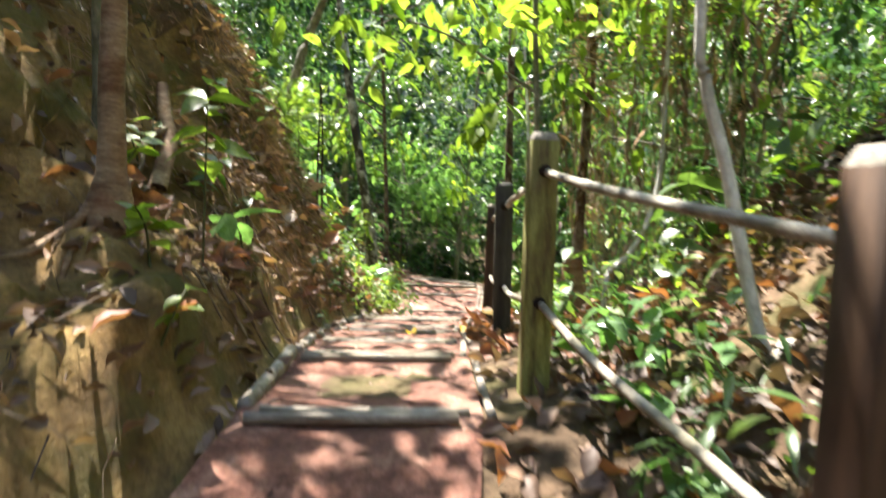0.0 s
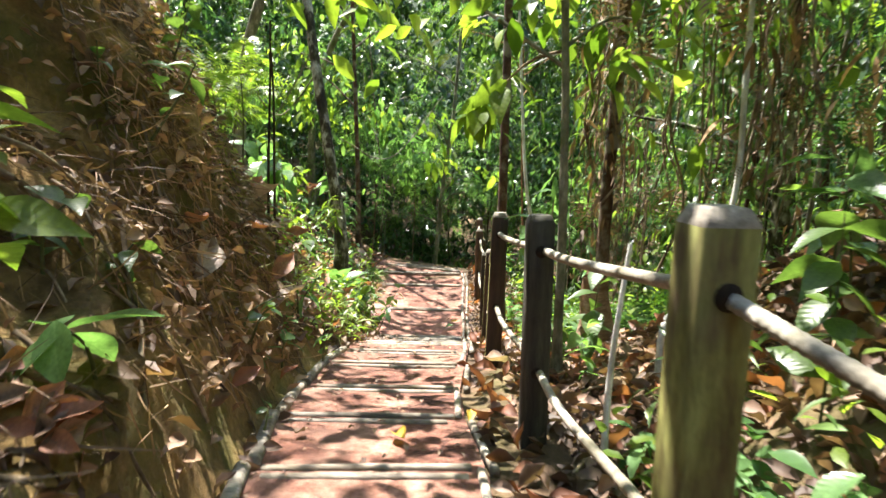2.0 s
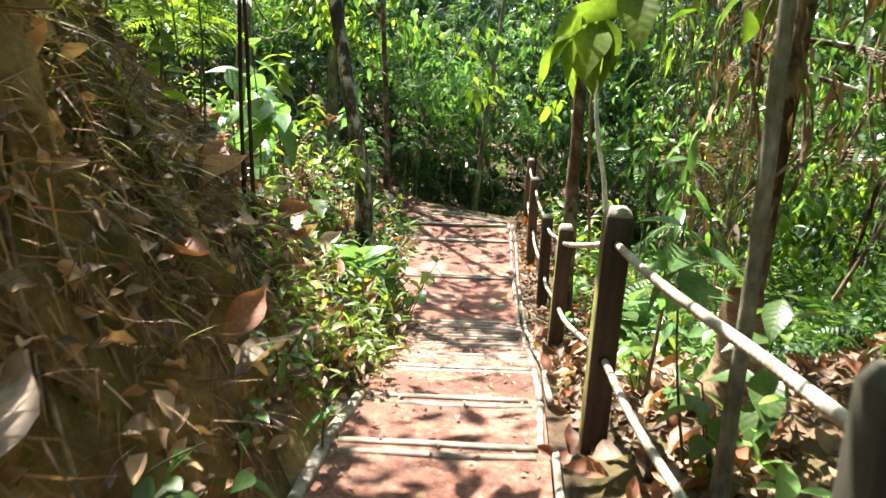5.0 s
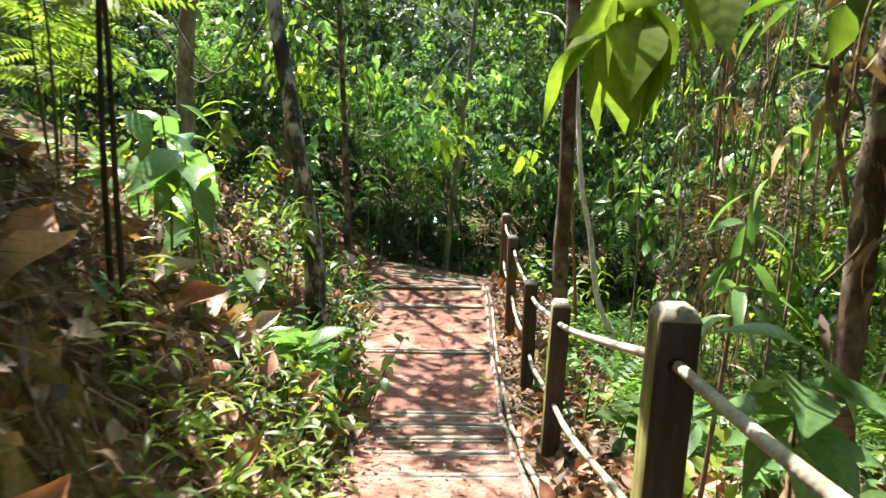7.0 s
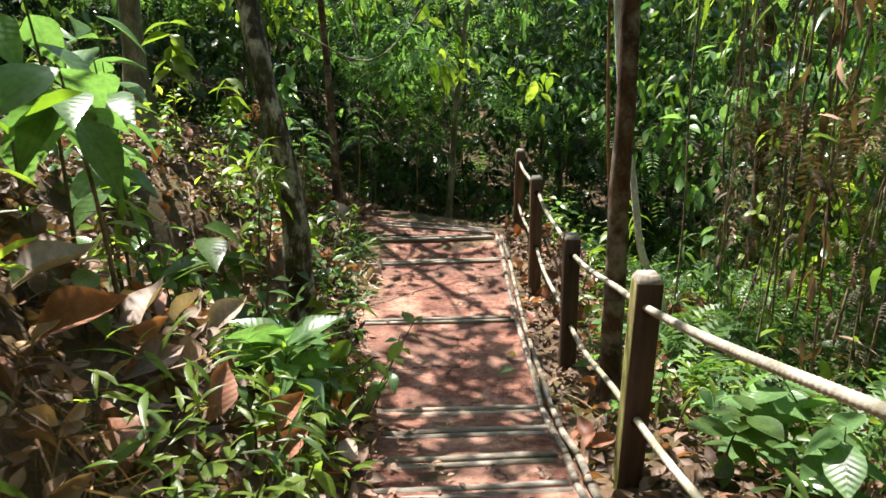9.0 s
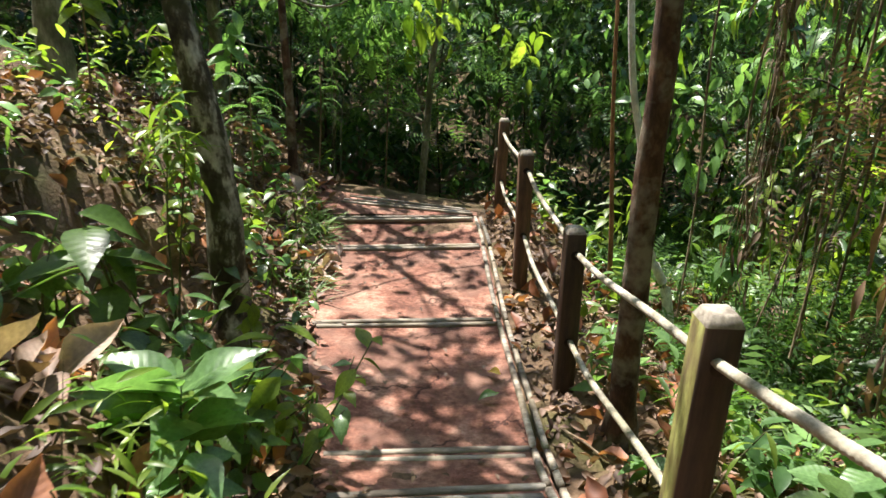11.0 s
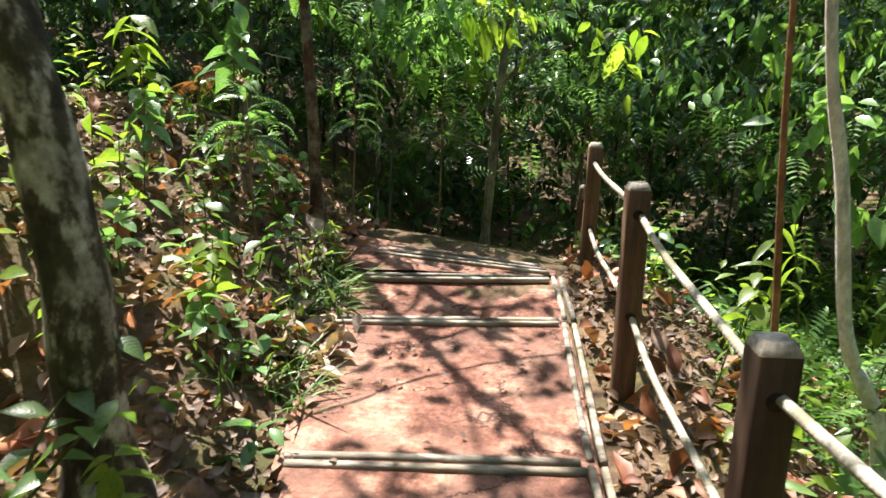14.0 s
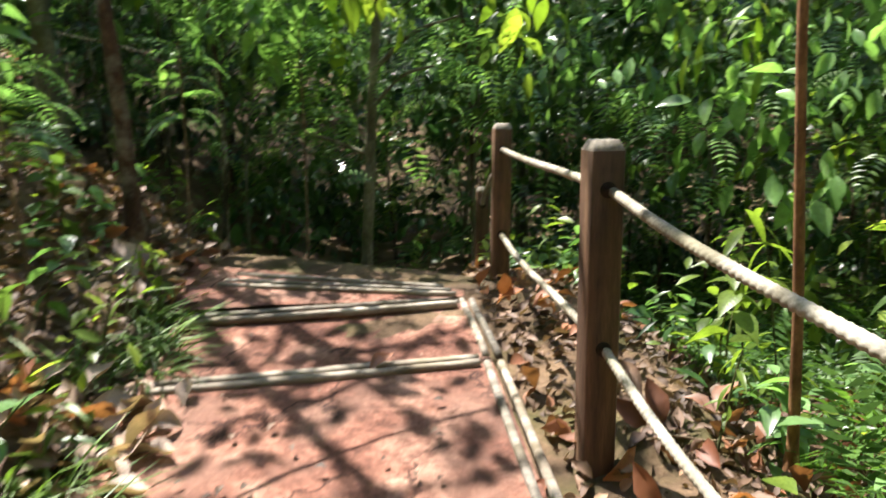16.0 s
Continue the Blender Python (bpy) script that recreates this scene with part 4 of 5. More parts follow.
def herbs(name, centres, per, height, size, template, mat, label, r, lean=0.0, dx=0.10):
    """Many small plants: a thin stem each, leaves spiralling up it. Stems and leaves are one mesh."""
    n = len(centres) * per
    top = r.uniform(0.4, 1.0, len(centres)) * height
    tilt = r.normal(0, 0.22, (len(centres), 2)) * top[:, None]
    t = np.tile(np.linspace(0.25, 1, per), len(centres))
    p = np.repeat(centres, per, 0) + r.normal(0, 1, (n, 3)) * np.array([dx, dx, 0.02]) * 0.3
    p[:, 2] += np.repeat(top, per) * t
    p[:, :2] += np.repeat(tilt, per, 0) * t[:, None]
    yaw = np.tile(np.arange(per) * 2.4, len(centres)) + np.repeat(r.uniform(0, 6.28, len(centres)), per)
    me = strew(name, template, p, rotations(yaw, r.normal(lean, 0.35, n), r.normal(0, 0.35, n)), size * r.uniform(0.5, 1.3, n), mat)
    m = len(centres)
    up = np.column_stack([tilt, top])
    w = 0.0035
    q = centres - np.array([0, 0, 0.02])
    v = np.concatenate([q + [w, 0, 0], q + [-w, 0, 0], q + up, q + [0, w, 0], q + [0, -w, 0], q + up])
    i = np.arange(m)
    f = np.concatenate([np.stack([i, i + m, i + 2 * m], 1), np.stack([i + 3 * m, i + 4 * m, i + 5 * m], 1)])
    stuff(name + "_stems", mesh_from(name + "_stems", v, f, M_STEM), "thin green stems of low plants", "undergrowth")
    return stuff(name, me, label, "undergrowth")


def density(x, y):
    """How thick the green undergrowth stands."""
    left = x < left_x(y)
    dl = np.interp(y, [0, 3, 5, 6.4, 7.2, 9, 16], [0.08, 0.08, 0.03, 0.08, 0.42, 0.34, 0.30])
    drr = np.interp(y, [0, 2, 4, 6, 8, 10, 16], [0.35, 0.3, 0.28, 0.3, 0.55, 0.7, 0.8])
    rim = np.where(left, 1.0, sm(0.35, 0.8, x - right_x(y)))
    patch = sm(-0.25, 0.55, wave(x, y, 1.9, 5) + 0.4 * wave(x, y, 4.7, 6))
    hollow = np.where((x > -2.7) & (x < -0.95) & (y > 9.5) & (y < 11.0), 0.1, 1.0)
    return np.where(left, dl, drr) * rim * hollow * (0.12 + 1.25 * patch)


grow = lambda x, y, r: (off(x, y) > 0.06) & (r.random(len(x)) < density(x, y))
pos, r = scatter(1700, -5, 6, 0, 17, grow, 41)
herbs("broadleaf_herbs", pos, 8, 0.45, 0.15, LEAF_BROAD, M_LEAF_BLUE, "low broad-leaved green herbs beside the path", r)
pos, r = scatter(1900, -6, 7, 0, 18, grow, 42)
herbs("seedlings", pos, 9, 0.55, 0.15, LEAF_LANCE, M_LEAF, "narrow-leaved seedlings in the undergrowth", r, -0.05)
pos, r = scatter(1100, -5, 6, 0, 17, grow, 43)
herbs("young_shrubs", pos, 14, 0.8, 0.11, LEAF_OVAL, M_LEAF_LIME, "bright green young shrubs", r, -0.1, 0.3)
pos, r = scatter(520, -1.4, 0, 6.0, 8.6, lambda x, y, r: (left_x(y) - x > 0.06) & (left_x(y) - x < 0.7) & (r.random(len(x)) < np.interp(y, [6.0, 6.6, 7.6, 8.6], [0.3, 0.9, 0.6, 0.15]) * (0.3 + 0.7 * sm(-0.3, 0.4, wave(x, y, 4.4, 15)))), 45)
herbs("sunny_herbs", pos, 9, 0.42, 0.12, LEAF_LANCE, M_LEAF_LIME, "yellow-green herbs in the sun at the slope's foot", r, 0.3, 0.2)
pos, r = scatter(420, 1.0, 8, 7.5, 19, lambda x, y, r: (x - right_x(y) > 0.9) & (r.random(len(x)) < np.interp(x - right_x(y), [0.9, 2.5], [0.35, 1.0])), 44)
herbs("ferns", pos, 7, 0.22, 0.62, frond(), M_FERN, "arching green ferns carpeting the hollow", r, 0.45)


# distant foliage closing the view
def thicket(name, n, x0, x1, y0, y1, z1, size, template, mat, seed, label, clump=45, spread=0.38, z0=0.0, hang=0.0):
    r = np.random.default_rng(seed)
    k = n // clump
    c2 = np.stack([r.uniform(x0, x1, k), r.uniform(y0, y1, k)], 1)
    ok = (off(c2[:, 0], c2[:, 1]) > 2.2) | (c2[:, 1] > 16.8)
    ok &= ~((size > 0.3) & (mat is M_LEAF_DARK) & (np.abs(c2[:, 0]) < 10) & (c2[:, 1] > -3))
    if z0 > 2:
        ok |= True
    ok &= ~((z0 < 2) & (c2[:, 1] < 16.8) & (c2[:, 1] > 12) & (c2[:, 0] > -3.2) & (c2[:, 0] < 1.6))
    c2 = c2[ok]
    c2 = c2[~shades(c2[:, 0], c2[:, 1], z1 * 0.7) | (r.random(len(c2)) < 0.2) | (c2[:, 1] > 17.5) | ((z0 > 2) & (c2[:, 1] > 15))]
    c = np.column_stack([c2, land(c2[:, 0], c2[:, 1]) + z0 + (z1 - z0) * r.random(len(c2)) ** 1.15])
    # each clump is a few drooping twigs with leaves in two ranks
    twigs = 4
    per = max(3, clump // twigs)
    nt_ = len(c) * twigs
    root = np.repeat(c, twigs, 0) + r.normal(0, 1, (nt_, 3)) * np.array([1, 1, 0.8]) * spread * 0.6
    az, dip, ln = r.uniform(0, 6.28, nt_), r.normal(-0.25, 0.35, nt_), spread * r.uniform(1.2, 2.6, nt_)
    t = np.tile(np.linspace(0.1, 1, per), nt_)
    az_, dip_, ln_ = np.repeat(az, per), np.repeat(dip, per), np.repeat(ln, per)
    side = np.tile(np.where(np.arange(per) % 2 == 0, 1.0, -1.0), nt_)
    m = nt_ * per
    p = np.repeat(root, per, 0)
    p[:, 0] += -np.sin(az_) * np.cos(dip_) * ln_ * t
    p[:, 1] += np.cos(az_) * np.cos(dip_) * ln_ * t
    p[:, 2] += np.sin(dip_) * ln_ * t - 0.25 * ln_ * t * t
    p += r.normal(0, 0.02, (m, 3))
    p[(off(p[:, 0], p[:, 1]) < 0.7) & (p[:, 1] < 14.9) & (p[:, 2] < path_z(p[:, 1]) + 4.5), 2] += 6.0
    me = strew(name, template, p, rotations(az_ + side * r.normal(0.95, 0.25, m), dip_ + hang + r.normal(-0.25, 0.3, m), r.normal(0, 0.4, m) + side * 0.2), size * r.uniform(0.55, 1.4, m), mat)
    return stuff(name, me, label, "forest foliage")


# leaf colours hold the light: dark copies for shade, pale and lime for sun
thicket("forest_foliage", 20000, -12, 12, 17.4, 22, 5.5, 0.15, LEAF_OVAL, M_LEAF_DARK, 51, "dense forest foliage coloured dark green for shade", 45, 0.30)
thicket("forest_foliage", 9000, -9, 9, 17.2, 20.5, 5.0, 0.22, LEAF_BROAD, M_LEAF_DARK, 52, "broad-leaved foliage past the bend, coloured dark for shade", 26, 0.30)
thicket("forest_foliage", 2600, -8, 8, 15.8, 19, 4.5, 0.42, PINNATE, M_LEAF, 56, "feathery compound leaves hanging past the bend", 12, 0.4)
thicket("forest_foliage", 800, -7, 5, 15.2, 16.8, 3.3, 0.42, PINNATE, M_LEAF_BLUE, 63, "pale feathery leaves hanging in front of the shade", 14, 0.30, 2.05, -0.55)
thicket("forest_foliage", 1000, -7, 6, 15.4, 17.2, 4.2, 0.16, LEAF_OVAL, M_LEAF_BLUE, 68, "leaf sprays in front of the shade, coloured pale for sun", 22, 0.24, 2.05, -0.3)
thicket("forest_foliage", 330, -4.6, -0.8, 14.9, 16.0, 3.6, 0.21, LEAF_BROAD, M_LEAF_BLUE, 69, "broad leaves past the bend, coloured pale for sun", 18, 0.28, 2.05, -0.2)
thicket("forest_foliage", 260, -4.8, 0.5, 14.9, 16.2, 3.8, 0.24, LEAF_BROAD, M_LEAF_LIME, 70, "lime-green leaf sprays past the bend, sun in their colour", 16, 0.28, 2.05, -0.2)
thicket("forest_foliage", 700, 1.6, 6, 13.2, 17.0, 4.0, 0.22, LEAF_BROAD, M_LEAF_BLUE, 71, "broad leaves over the hollow, coloured pale for sun", 18, 0.3, 2.05, -0.2)
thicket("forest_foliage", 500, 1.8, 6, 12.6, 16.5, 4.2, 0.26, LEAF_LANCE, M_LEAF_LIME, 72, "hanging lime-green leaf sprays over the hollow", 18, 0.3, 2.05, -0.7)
thicket("forest_foliage", 3400, 2.6, 10, 0, 7.5, 4.5, 0.17, LEAF_OVAL, M_LEAF, 53, "green foliage on the facing slope", 30)
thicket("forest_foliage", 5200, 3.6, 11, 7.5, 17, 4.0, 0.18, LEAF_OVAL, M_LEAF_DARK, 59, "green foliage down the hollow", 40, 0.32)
# lime copies here paint sun onto the foliage
thicket("forest_foliage", 2400, 2.8, 7, 11.5, 17, 2.6, 0.20, LEAF_BROAD, M_LEAF_LIME, 64, "young leaves over the hollow, sun in their colour", 20, 0.35, 0.4)
thicket("forest_foliage", 1600, 2.2, 6.5, 2.5, 6.5, 6.0, 0.19, LEAF_OVAL, M_LEAF_LIME, 65, "young leaves on the facing slope, sun in their colour", 24, 0.45, 2.6)
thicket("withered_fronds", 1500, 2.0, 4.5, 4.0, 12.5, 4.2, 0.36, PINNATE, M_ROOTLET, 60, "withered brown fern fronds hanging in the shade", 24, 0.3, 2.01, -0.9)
thicket("forest_foliage", 4200, 1.2, 5, 5.0, 8, 8.0, 0.19, LEAF_BROAD, M_LEAF_LIME, 57, "lime-green foliage hanging over the fence, coloured as if sunlit", 26, 0.42, 3.2)
thicket("forest_foliage", 18000, -12, -3.8, -1, 18, 4.0, 0.16, LEAF_OVAL, M_LEAF, 54, "green foliage above the bank")
thicket("forest_foliage", 20000, -10, 12, 23.5, 28, 13.0, 0.22, LEAF_OVAL, M_LEAF, 62, "high leafy boughs behind the clearing", 45, 0.5, 4.0)
# leaf layer added high up to keep sun off the far thicket
thicket("forest_foliage", 9000, -13, 13, 19.2, 25, 11.5, 0.34, LEAF_OVAL, M_LEAF_DARK, 67, "high leaf layer added to shade the far thicket", 40, 0.7, 7.5)
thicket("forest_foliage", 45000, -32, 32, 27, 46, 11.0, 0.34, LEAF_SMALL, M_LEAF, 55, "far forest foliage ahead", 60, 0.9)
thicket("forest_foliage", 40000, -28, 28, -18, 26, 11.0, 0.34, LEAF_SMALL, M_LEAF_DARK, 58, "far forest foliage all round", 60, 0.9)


# withered fern and creeper curtains hanging over the gully
def hanging_vine(x, y, top, foot, r):
    th = thing("hanging_vine", "thin brown creeper hung with withered leaves", "vine", "hanging creepers", Matrix.Translation((x, y, top)))
    pts = bezier([(0, 0, 0)] + [(r.gauss(0, 0.06), r.gauss(0, 0.06), (foot - top) * k / 4) for k in range(1, 5)], 5)
    v, f = tube(pts, [r.uniform(0.003, 0.012)] * len(pts), 5, 0.2)
    part("stem", mesh_from("stem", v, f, M_TWIG, True), th)
    q = np.random.default_rng(r.randrange(10 ** 6))
    n = int(26 * (top - foot))
    at = np.array([tuple(pts[i]) for i in q.integers(1, len(pts), n)]) + q.normal(0, 0.09, (n, 3))
    # the dark leaf colour puts some creepers into shade
    part("withered_leaves", strew("withered_leaves", PINNATE if r.random() < 0.6 else LEAF_LANCE, at, rotations(q.uniform(0, 6.28, n), q.normal(-1.0, 0.4, n), q.normal(0, 0.5, n)), q.uniform(0.05, 0.15, n) * (1.0 + 0.6 * r.random()), r.choice((M_ROOTLET, M_STRAW, M_LEAF_DARK, M_LEAF_DARK))), th)


rv = random.Random(404)
for x0, x1, y0, y1, top, count in ((1.6, 2.05, 6.65, 7.3, 4.4, 9), (1.85, 2.9, 9.3, 12.4, 5.2, 22), (2.15, 3.1, 4.4, 7.4, 4.6, 30)):
    for k in range(count):
        x, y = rv.uniform(x0, x1), rv.uniform(y0, y1)
        high = top + rv.uniform(-0.8, 0.6)
        hanging_vine(x, y, high, min(high - 0.9, ground_z(x, y) + rv.uniform(0.1, 1.3) + 0.9 * (count < 10)), rv)

# yellow moss on the bank's shoulder
r = np.random.default_rng(61)
n = 900
pos = np.column_stack([r.normal(-0.95, 0.16, n), r.normal(5.35, 0.22, n)])
pos = np.column_stack([pos, land(pos[:, 0], pos[:, 1]) + r.uniform(0, 0.12, n)])
stuff("moss", strew("moss", LEAF_GRASS, pos, rotations(r.uniform(0, 6.28, n), r.normal(0.2, 0.7, n), r.normal(0, 0.5, n)), r.uniform(0.08, 0.22, n), M_MOSS), "yellow-green moss tufts on the bank's shoulder", "moss")

# ---- plants that stand out one by one ----
LEAF_MESH, VEINED = {}, {}


def leaf_mesh(kind, mat):
    key = (kind, mat.name)
    if key not in LEAF_MESH:
        tmpl = {"broad": blade([0.015, 0.12, 0.22, 0.26, 0.24, 0.17, 0.08, 0.004], 0.35, 0.3),
                "oval": blade([0.02, 0.17, 0.27, 0.30, 0.27, 0.16, 0.01], 0.18, 0.22),
                "lance": blade([0.012, 0.06, 0.095, 0.105, 0.09, 0.055, 0.004], 0.55, 0.35),
                "dead": blade([0.015, 0.15, 0.23, 0.25, 0.2, 0.1, 0.005], -0.35, 0.95, 0.09),
                "frond": frond(16), "grass": blade([0.016, 0.02, 0.018, 0.012, 0.002], 0.85, 0.3)}[kind]
        if mat.name not in VEINED:
            VEINED[mat.name] = veined(mat)
        LEAF_MESH[key] = mesh_from(kind + "_leaf", tmpl[0], tmpl[1], VEINED[mat.name] if kind in ("broad", "oval", "dead") else mat, kind != "frond")
    return LEAF_MESH[key]


def plant(name, label, x, y, height, count, length, kind, mat, seed, lean=(0.0, 0.0), bare=0.25, stems=1, pitch=(-0.12, 0.4), stem_r=0.008, z=None, category="plant", spread=0.12):
    """A stem or several, with single leaves as parts."""
    r = random.Random(seed)
    th = thing(name, label, category, at=Matrix.Translation((x, y, ground_z(x, y) if z is None else z)))
    for k in range(stems):
        o = Vector((r.uniform(-1, 1), r.uniform(-1, 1), 0)) * spread * (stems > 1)
        tip = Vector((lean[0] + r.uniform(-0.1, 0.1) * stems, lean[1] + r.uniform(-0.1, 0.1) * stems, height * r.uniform(0.75, 1.0)))
        mid = tip * 0.5 + Vector((r.uniform(-0.04, 0.04), r.uniform(-0.04, 0.04), 0.02))
        line = bezier([o - Vector((0, 0, 0.04)), o + mid, o + tip], 6)
        v, f = tube(line, [stem_r * (1 - 0.65 * i / (len(line) - 1)) for i in range(len(line))], 6)
        stem = part("stem", mesh_from("stem", v, f, M_STEM if stem_r < 0.012 else M_TWIG, True), th)
        for i in range(count // stems):
            t = bare + (1 - bare) * (i + 0.7) / (count // stems)
            p = line[min(len(line) - 1, int(t * (len(line) - 1) + 0.5))]
            lf = part("leaf", leaf_mesh(kind, mat), stem)
            size = length * r.uniform(0.65, 1.15)
            lf.matrix_basis = Matrix.Translation(p) @ Euler((r.gauss(*pitch), r.gauss(0, 0.3), i * 2.4 + r.uniform(-0.5, 0.5) + k)).to_matrix().to_4x4() @ Matrix.Diagonal((size, size, size, 1))
    return th


# on the earth bank
plant("sapling", "leafy green sapling growing out of the bank", -0.12, 2.6, 1.0, 14, 0.22, "broad", M_LEAF_LIME, 1, bare=0.6)
plant("sapling", "small seedling with large pale green leaves on the bank", -0.12, 3.02, 0.24, 5, 0.24, "oval", M_LEAF_BLUE, 2, (0.04, -0.02), 0.7)
plant("sapling", "small pale green seedling on the bank", -0.35, 3.6, 0.22, 6, 0.14, "broad", M_LEAF, 3)
plant("sapling", "lime-green seedling at the foot of a tree", -0.12, 2.2, 0.3, 9, 0.14, "oval", M_LEAF_LIME, 4)
plant("sapling", "lime-green seedling at the foot of a tree", 0.1, 1.9, 0.2, 6, 0.12, "oval", M_LEAF_LIME, 5)
plant("herb_clump", "bright green narrow-leaved herb on the dry bank", -0.52, 5.62, 0.3, 14, 0.17, "lance", M_LEAF_BLUE, 6, stems=2)
plant("herb_clump", "green herb at the bank's foot", -0.35, 5.0, 0.22, 12, 0.13, "broad", M_LEAF, 7, stems=3)
plant("herb_clump", "green herb at the bank's foot", -0.42, 5.9, 0.25, 14, 0.13, "broad", M_LEAF_BLUE, 8, stems=3)
for k, (x, y, h, n, ln, kind, mat) in enumerate(((-0.95, 4.9, 0.5, 9, 0.16, "broad", M_LEAF), (-1.05, 5.6, 0.45, 10, 0.14, "lance", M_LEAF), (-1.25, 6.2, 0.5, 10, 0.14, "oval", M_LEAF_LIME), (-0.75, 4.4, 0.4, 8, 0.14, "broad", M_LEAF), (-1.5, 5.9, 0.7, 12, 0.18, "broad", M_LEAF),
        (-0.4, 4.6, 0.2, 8, 0.1, "oval", M_LEAF), (-0.42, 5.3, 0.2, 9, 0.1, "broad", M_LEAF_BLUE), (-0.5, 6.2, 0.28, 12, 0.11, "broad", M_LEAF_LIME), (-0.55, 6.6, 0.35, 12, 0.1, "oval", M_LEAF_LIME), (-0.1, 4.0, 0.15, 6, 0.09, "oval", M_LEAF), (-0.5, 3.3, 0.3, 9, 0.14, "broad", M_LEAF), (-0.75, 3.1, 0.4, 9, 0.16, "broad", M_LEAF_LIME), (-0.6, 2.6, 0.25, 8, 0.12, "oval", M_LEAF_LIME))):
    plant("sapling", "green seedling rooted in the earth bank", x, y, h, n, ln, kind, mat, 120 + k, (0.05, 0.0), 0.2, 1 + k % 2)
plant("feathery_shrub", "lime-green shrub with feathery compound leaves", -1.75, 7.35, 1.35, 22, 0.62, "frond", M_LEAF_LIME, 140, stems=2, bare=0.5, pitch=(0.25, 0.3), stem_r=0.01)
plant("feathery_shrub", "lime-green shrub with feathery compound leaves", -2.4, 8.3, 1.3, 16, 0.6, "frond", M_LEAF_LIME, 141, stems=2, bare=0.5, pitch=(0.2, 0.3), stem_r=0.01)
plant("feathery_shrub", "lime-green shrub with feathery compound leaves", -1.35, 6.75, 1.15, 16, 0.55, "frond", M_LEAF_LIME, 142, stems=2, bare=0.6, pitch=(0.2, 0.3), stem_r=0.01)
# left of the descent
plant("large_leaved_shrub", "tall shrub with large pale green leaves", -1.75, 8.75, 1.6, 14, 0.36, "broad", M_LEAF_BLUE, 9, stems=2, bare=0.45, pitch=(-0.35, 0.3), stem_r=0.011)
plant("large_leaved_shrub", "tall shrub with large pale green leaves", -1.7, 8.25, 1.3, 10, 0.32, "broad", M_LEAF_BLUE, 10, stems=2, bare=0.45, pitch=(-0.35, 0.3), stem_r=0.011)
plant("willowy_shrub", "slender bush with long narrow leaves", -1.5, 9.8, 1.35, 36, 0.21, "lance", M_LEAF_LIME, 11, stems=2, bare=0.82)
for k, (x, y, h, n, ln, kind, mat) in enumerate((
        (-0.85, 8.35, 0.42, 10, 0.22, "broad", M_LEAF_BLUE), (-0.78, 8.9, 0.5, 14, 0.14, "broad", M_LEAF), (-0.72, 9.35, 0.5, 14, 0.15, "broad", M_LEAF_BLUE),
        (-1.3, 7.7, 0.35, 9, 0.16, "oval", M_LEAF_LIME), (-0.72, 7.75, 0.45, 12, 0.12, "broad", M_LEAF_LIME), (-0.62, 7.2, 0.5, 12, 0.1, "oval", M_LEAF_LIME), (-0.82, 7.9, 0.55, 14, 0.11, "broad", M_LEAF),
        (-1.5, 9.3, 0.4, 10, 0.16, "oval", M_LEAF), (-1.9, 9.6, 0.5, 12, 0.18, "broad", M_LEAF), (-0.85, 9.9, 0.3, 12, 0.12, "lance", M_LEAF))):
    plant("sapling", "young green plant among fallen leaves on the slope", x, y, h, n, ln, kind, mat, 20 + k, (0.0, 0.0), 0.2, 1 + k % 3)
plant("large_leaved_shrub", "leafy shrub with big broad leaves beside the landing", -1.45, 9.35, 0.85, 12, 0.33, "broad", M_LEAF, 40, stems=2, bare=0.55, stem_r=0.011)
plant("herb_clump", "bright green bushy herb with pointed leaves", -1.18, 9.6, 0.6, 44, 0.16, "broad", M_LEAF_BLUE, 41, stems=5, spread=0.2)
plant("herb_clump", "bright green bushy herb with pointed leaves", -0.98, 9.15, 0.66, 40, 0.17, "broad", M_LEAF_LIME, 42, stems=4, spread=0.16)
plant("herb_clump", "lime-green bushy herb with pointed leaves", -0.86, 9.35, 0.6, 36, 0.15, "broad", M_LEAF_LIME, 44, stems=4, spread=0.15)
plant("herb_clump", "bright green bushy herb with pointed leaves", -1.55, 9.9, 0.5, 30, 0.15, "broad", M_LEAF, 43, stems=4, spread=0.16)
for k, (x, y, h, n, ln, kind, mat) in enumerate(((-1.6, 8.4, 0.5, 12, 0.18, "lance", M_LEAF_LIME), (-0.7, 8.15, 0.45, 12, 0.13, "broad", M_LEAF_LIME), (-1.9, 9.1, 0.6, 14, 0.2, "broad", M_LEAF_BLUE), (-1.25, 10.2, 0.5, 16, 0.14, "broad", M_LEAF_LIME), (-1.05, 9.85, 0.4, 14, 0.12, "broad", M_LEAF_BLUE), (-2.3, 10.2, 0.8, 16, 0.2, "broad", M_LEAF))):
    plant("sapling", "fresh green plant in a sunny patch of the slope", x, y, h, n, ln, kind, mat, 160 + k, (0.04, -0.04), 0.2, 1 + k % 3)
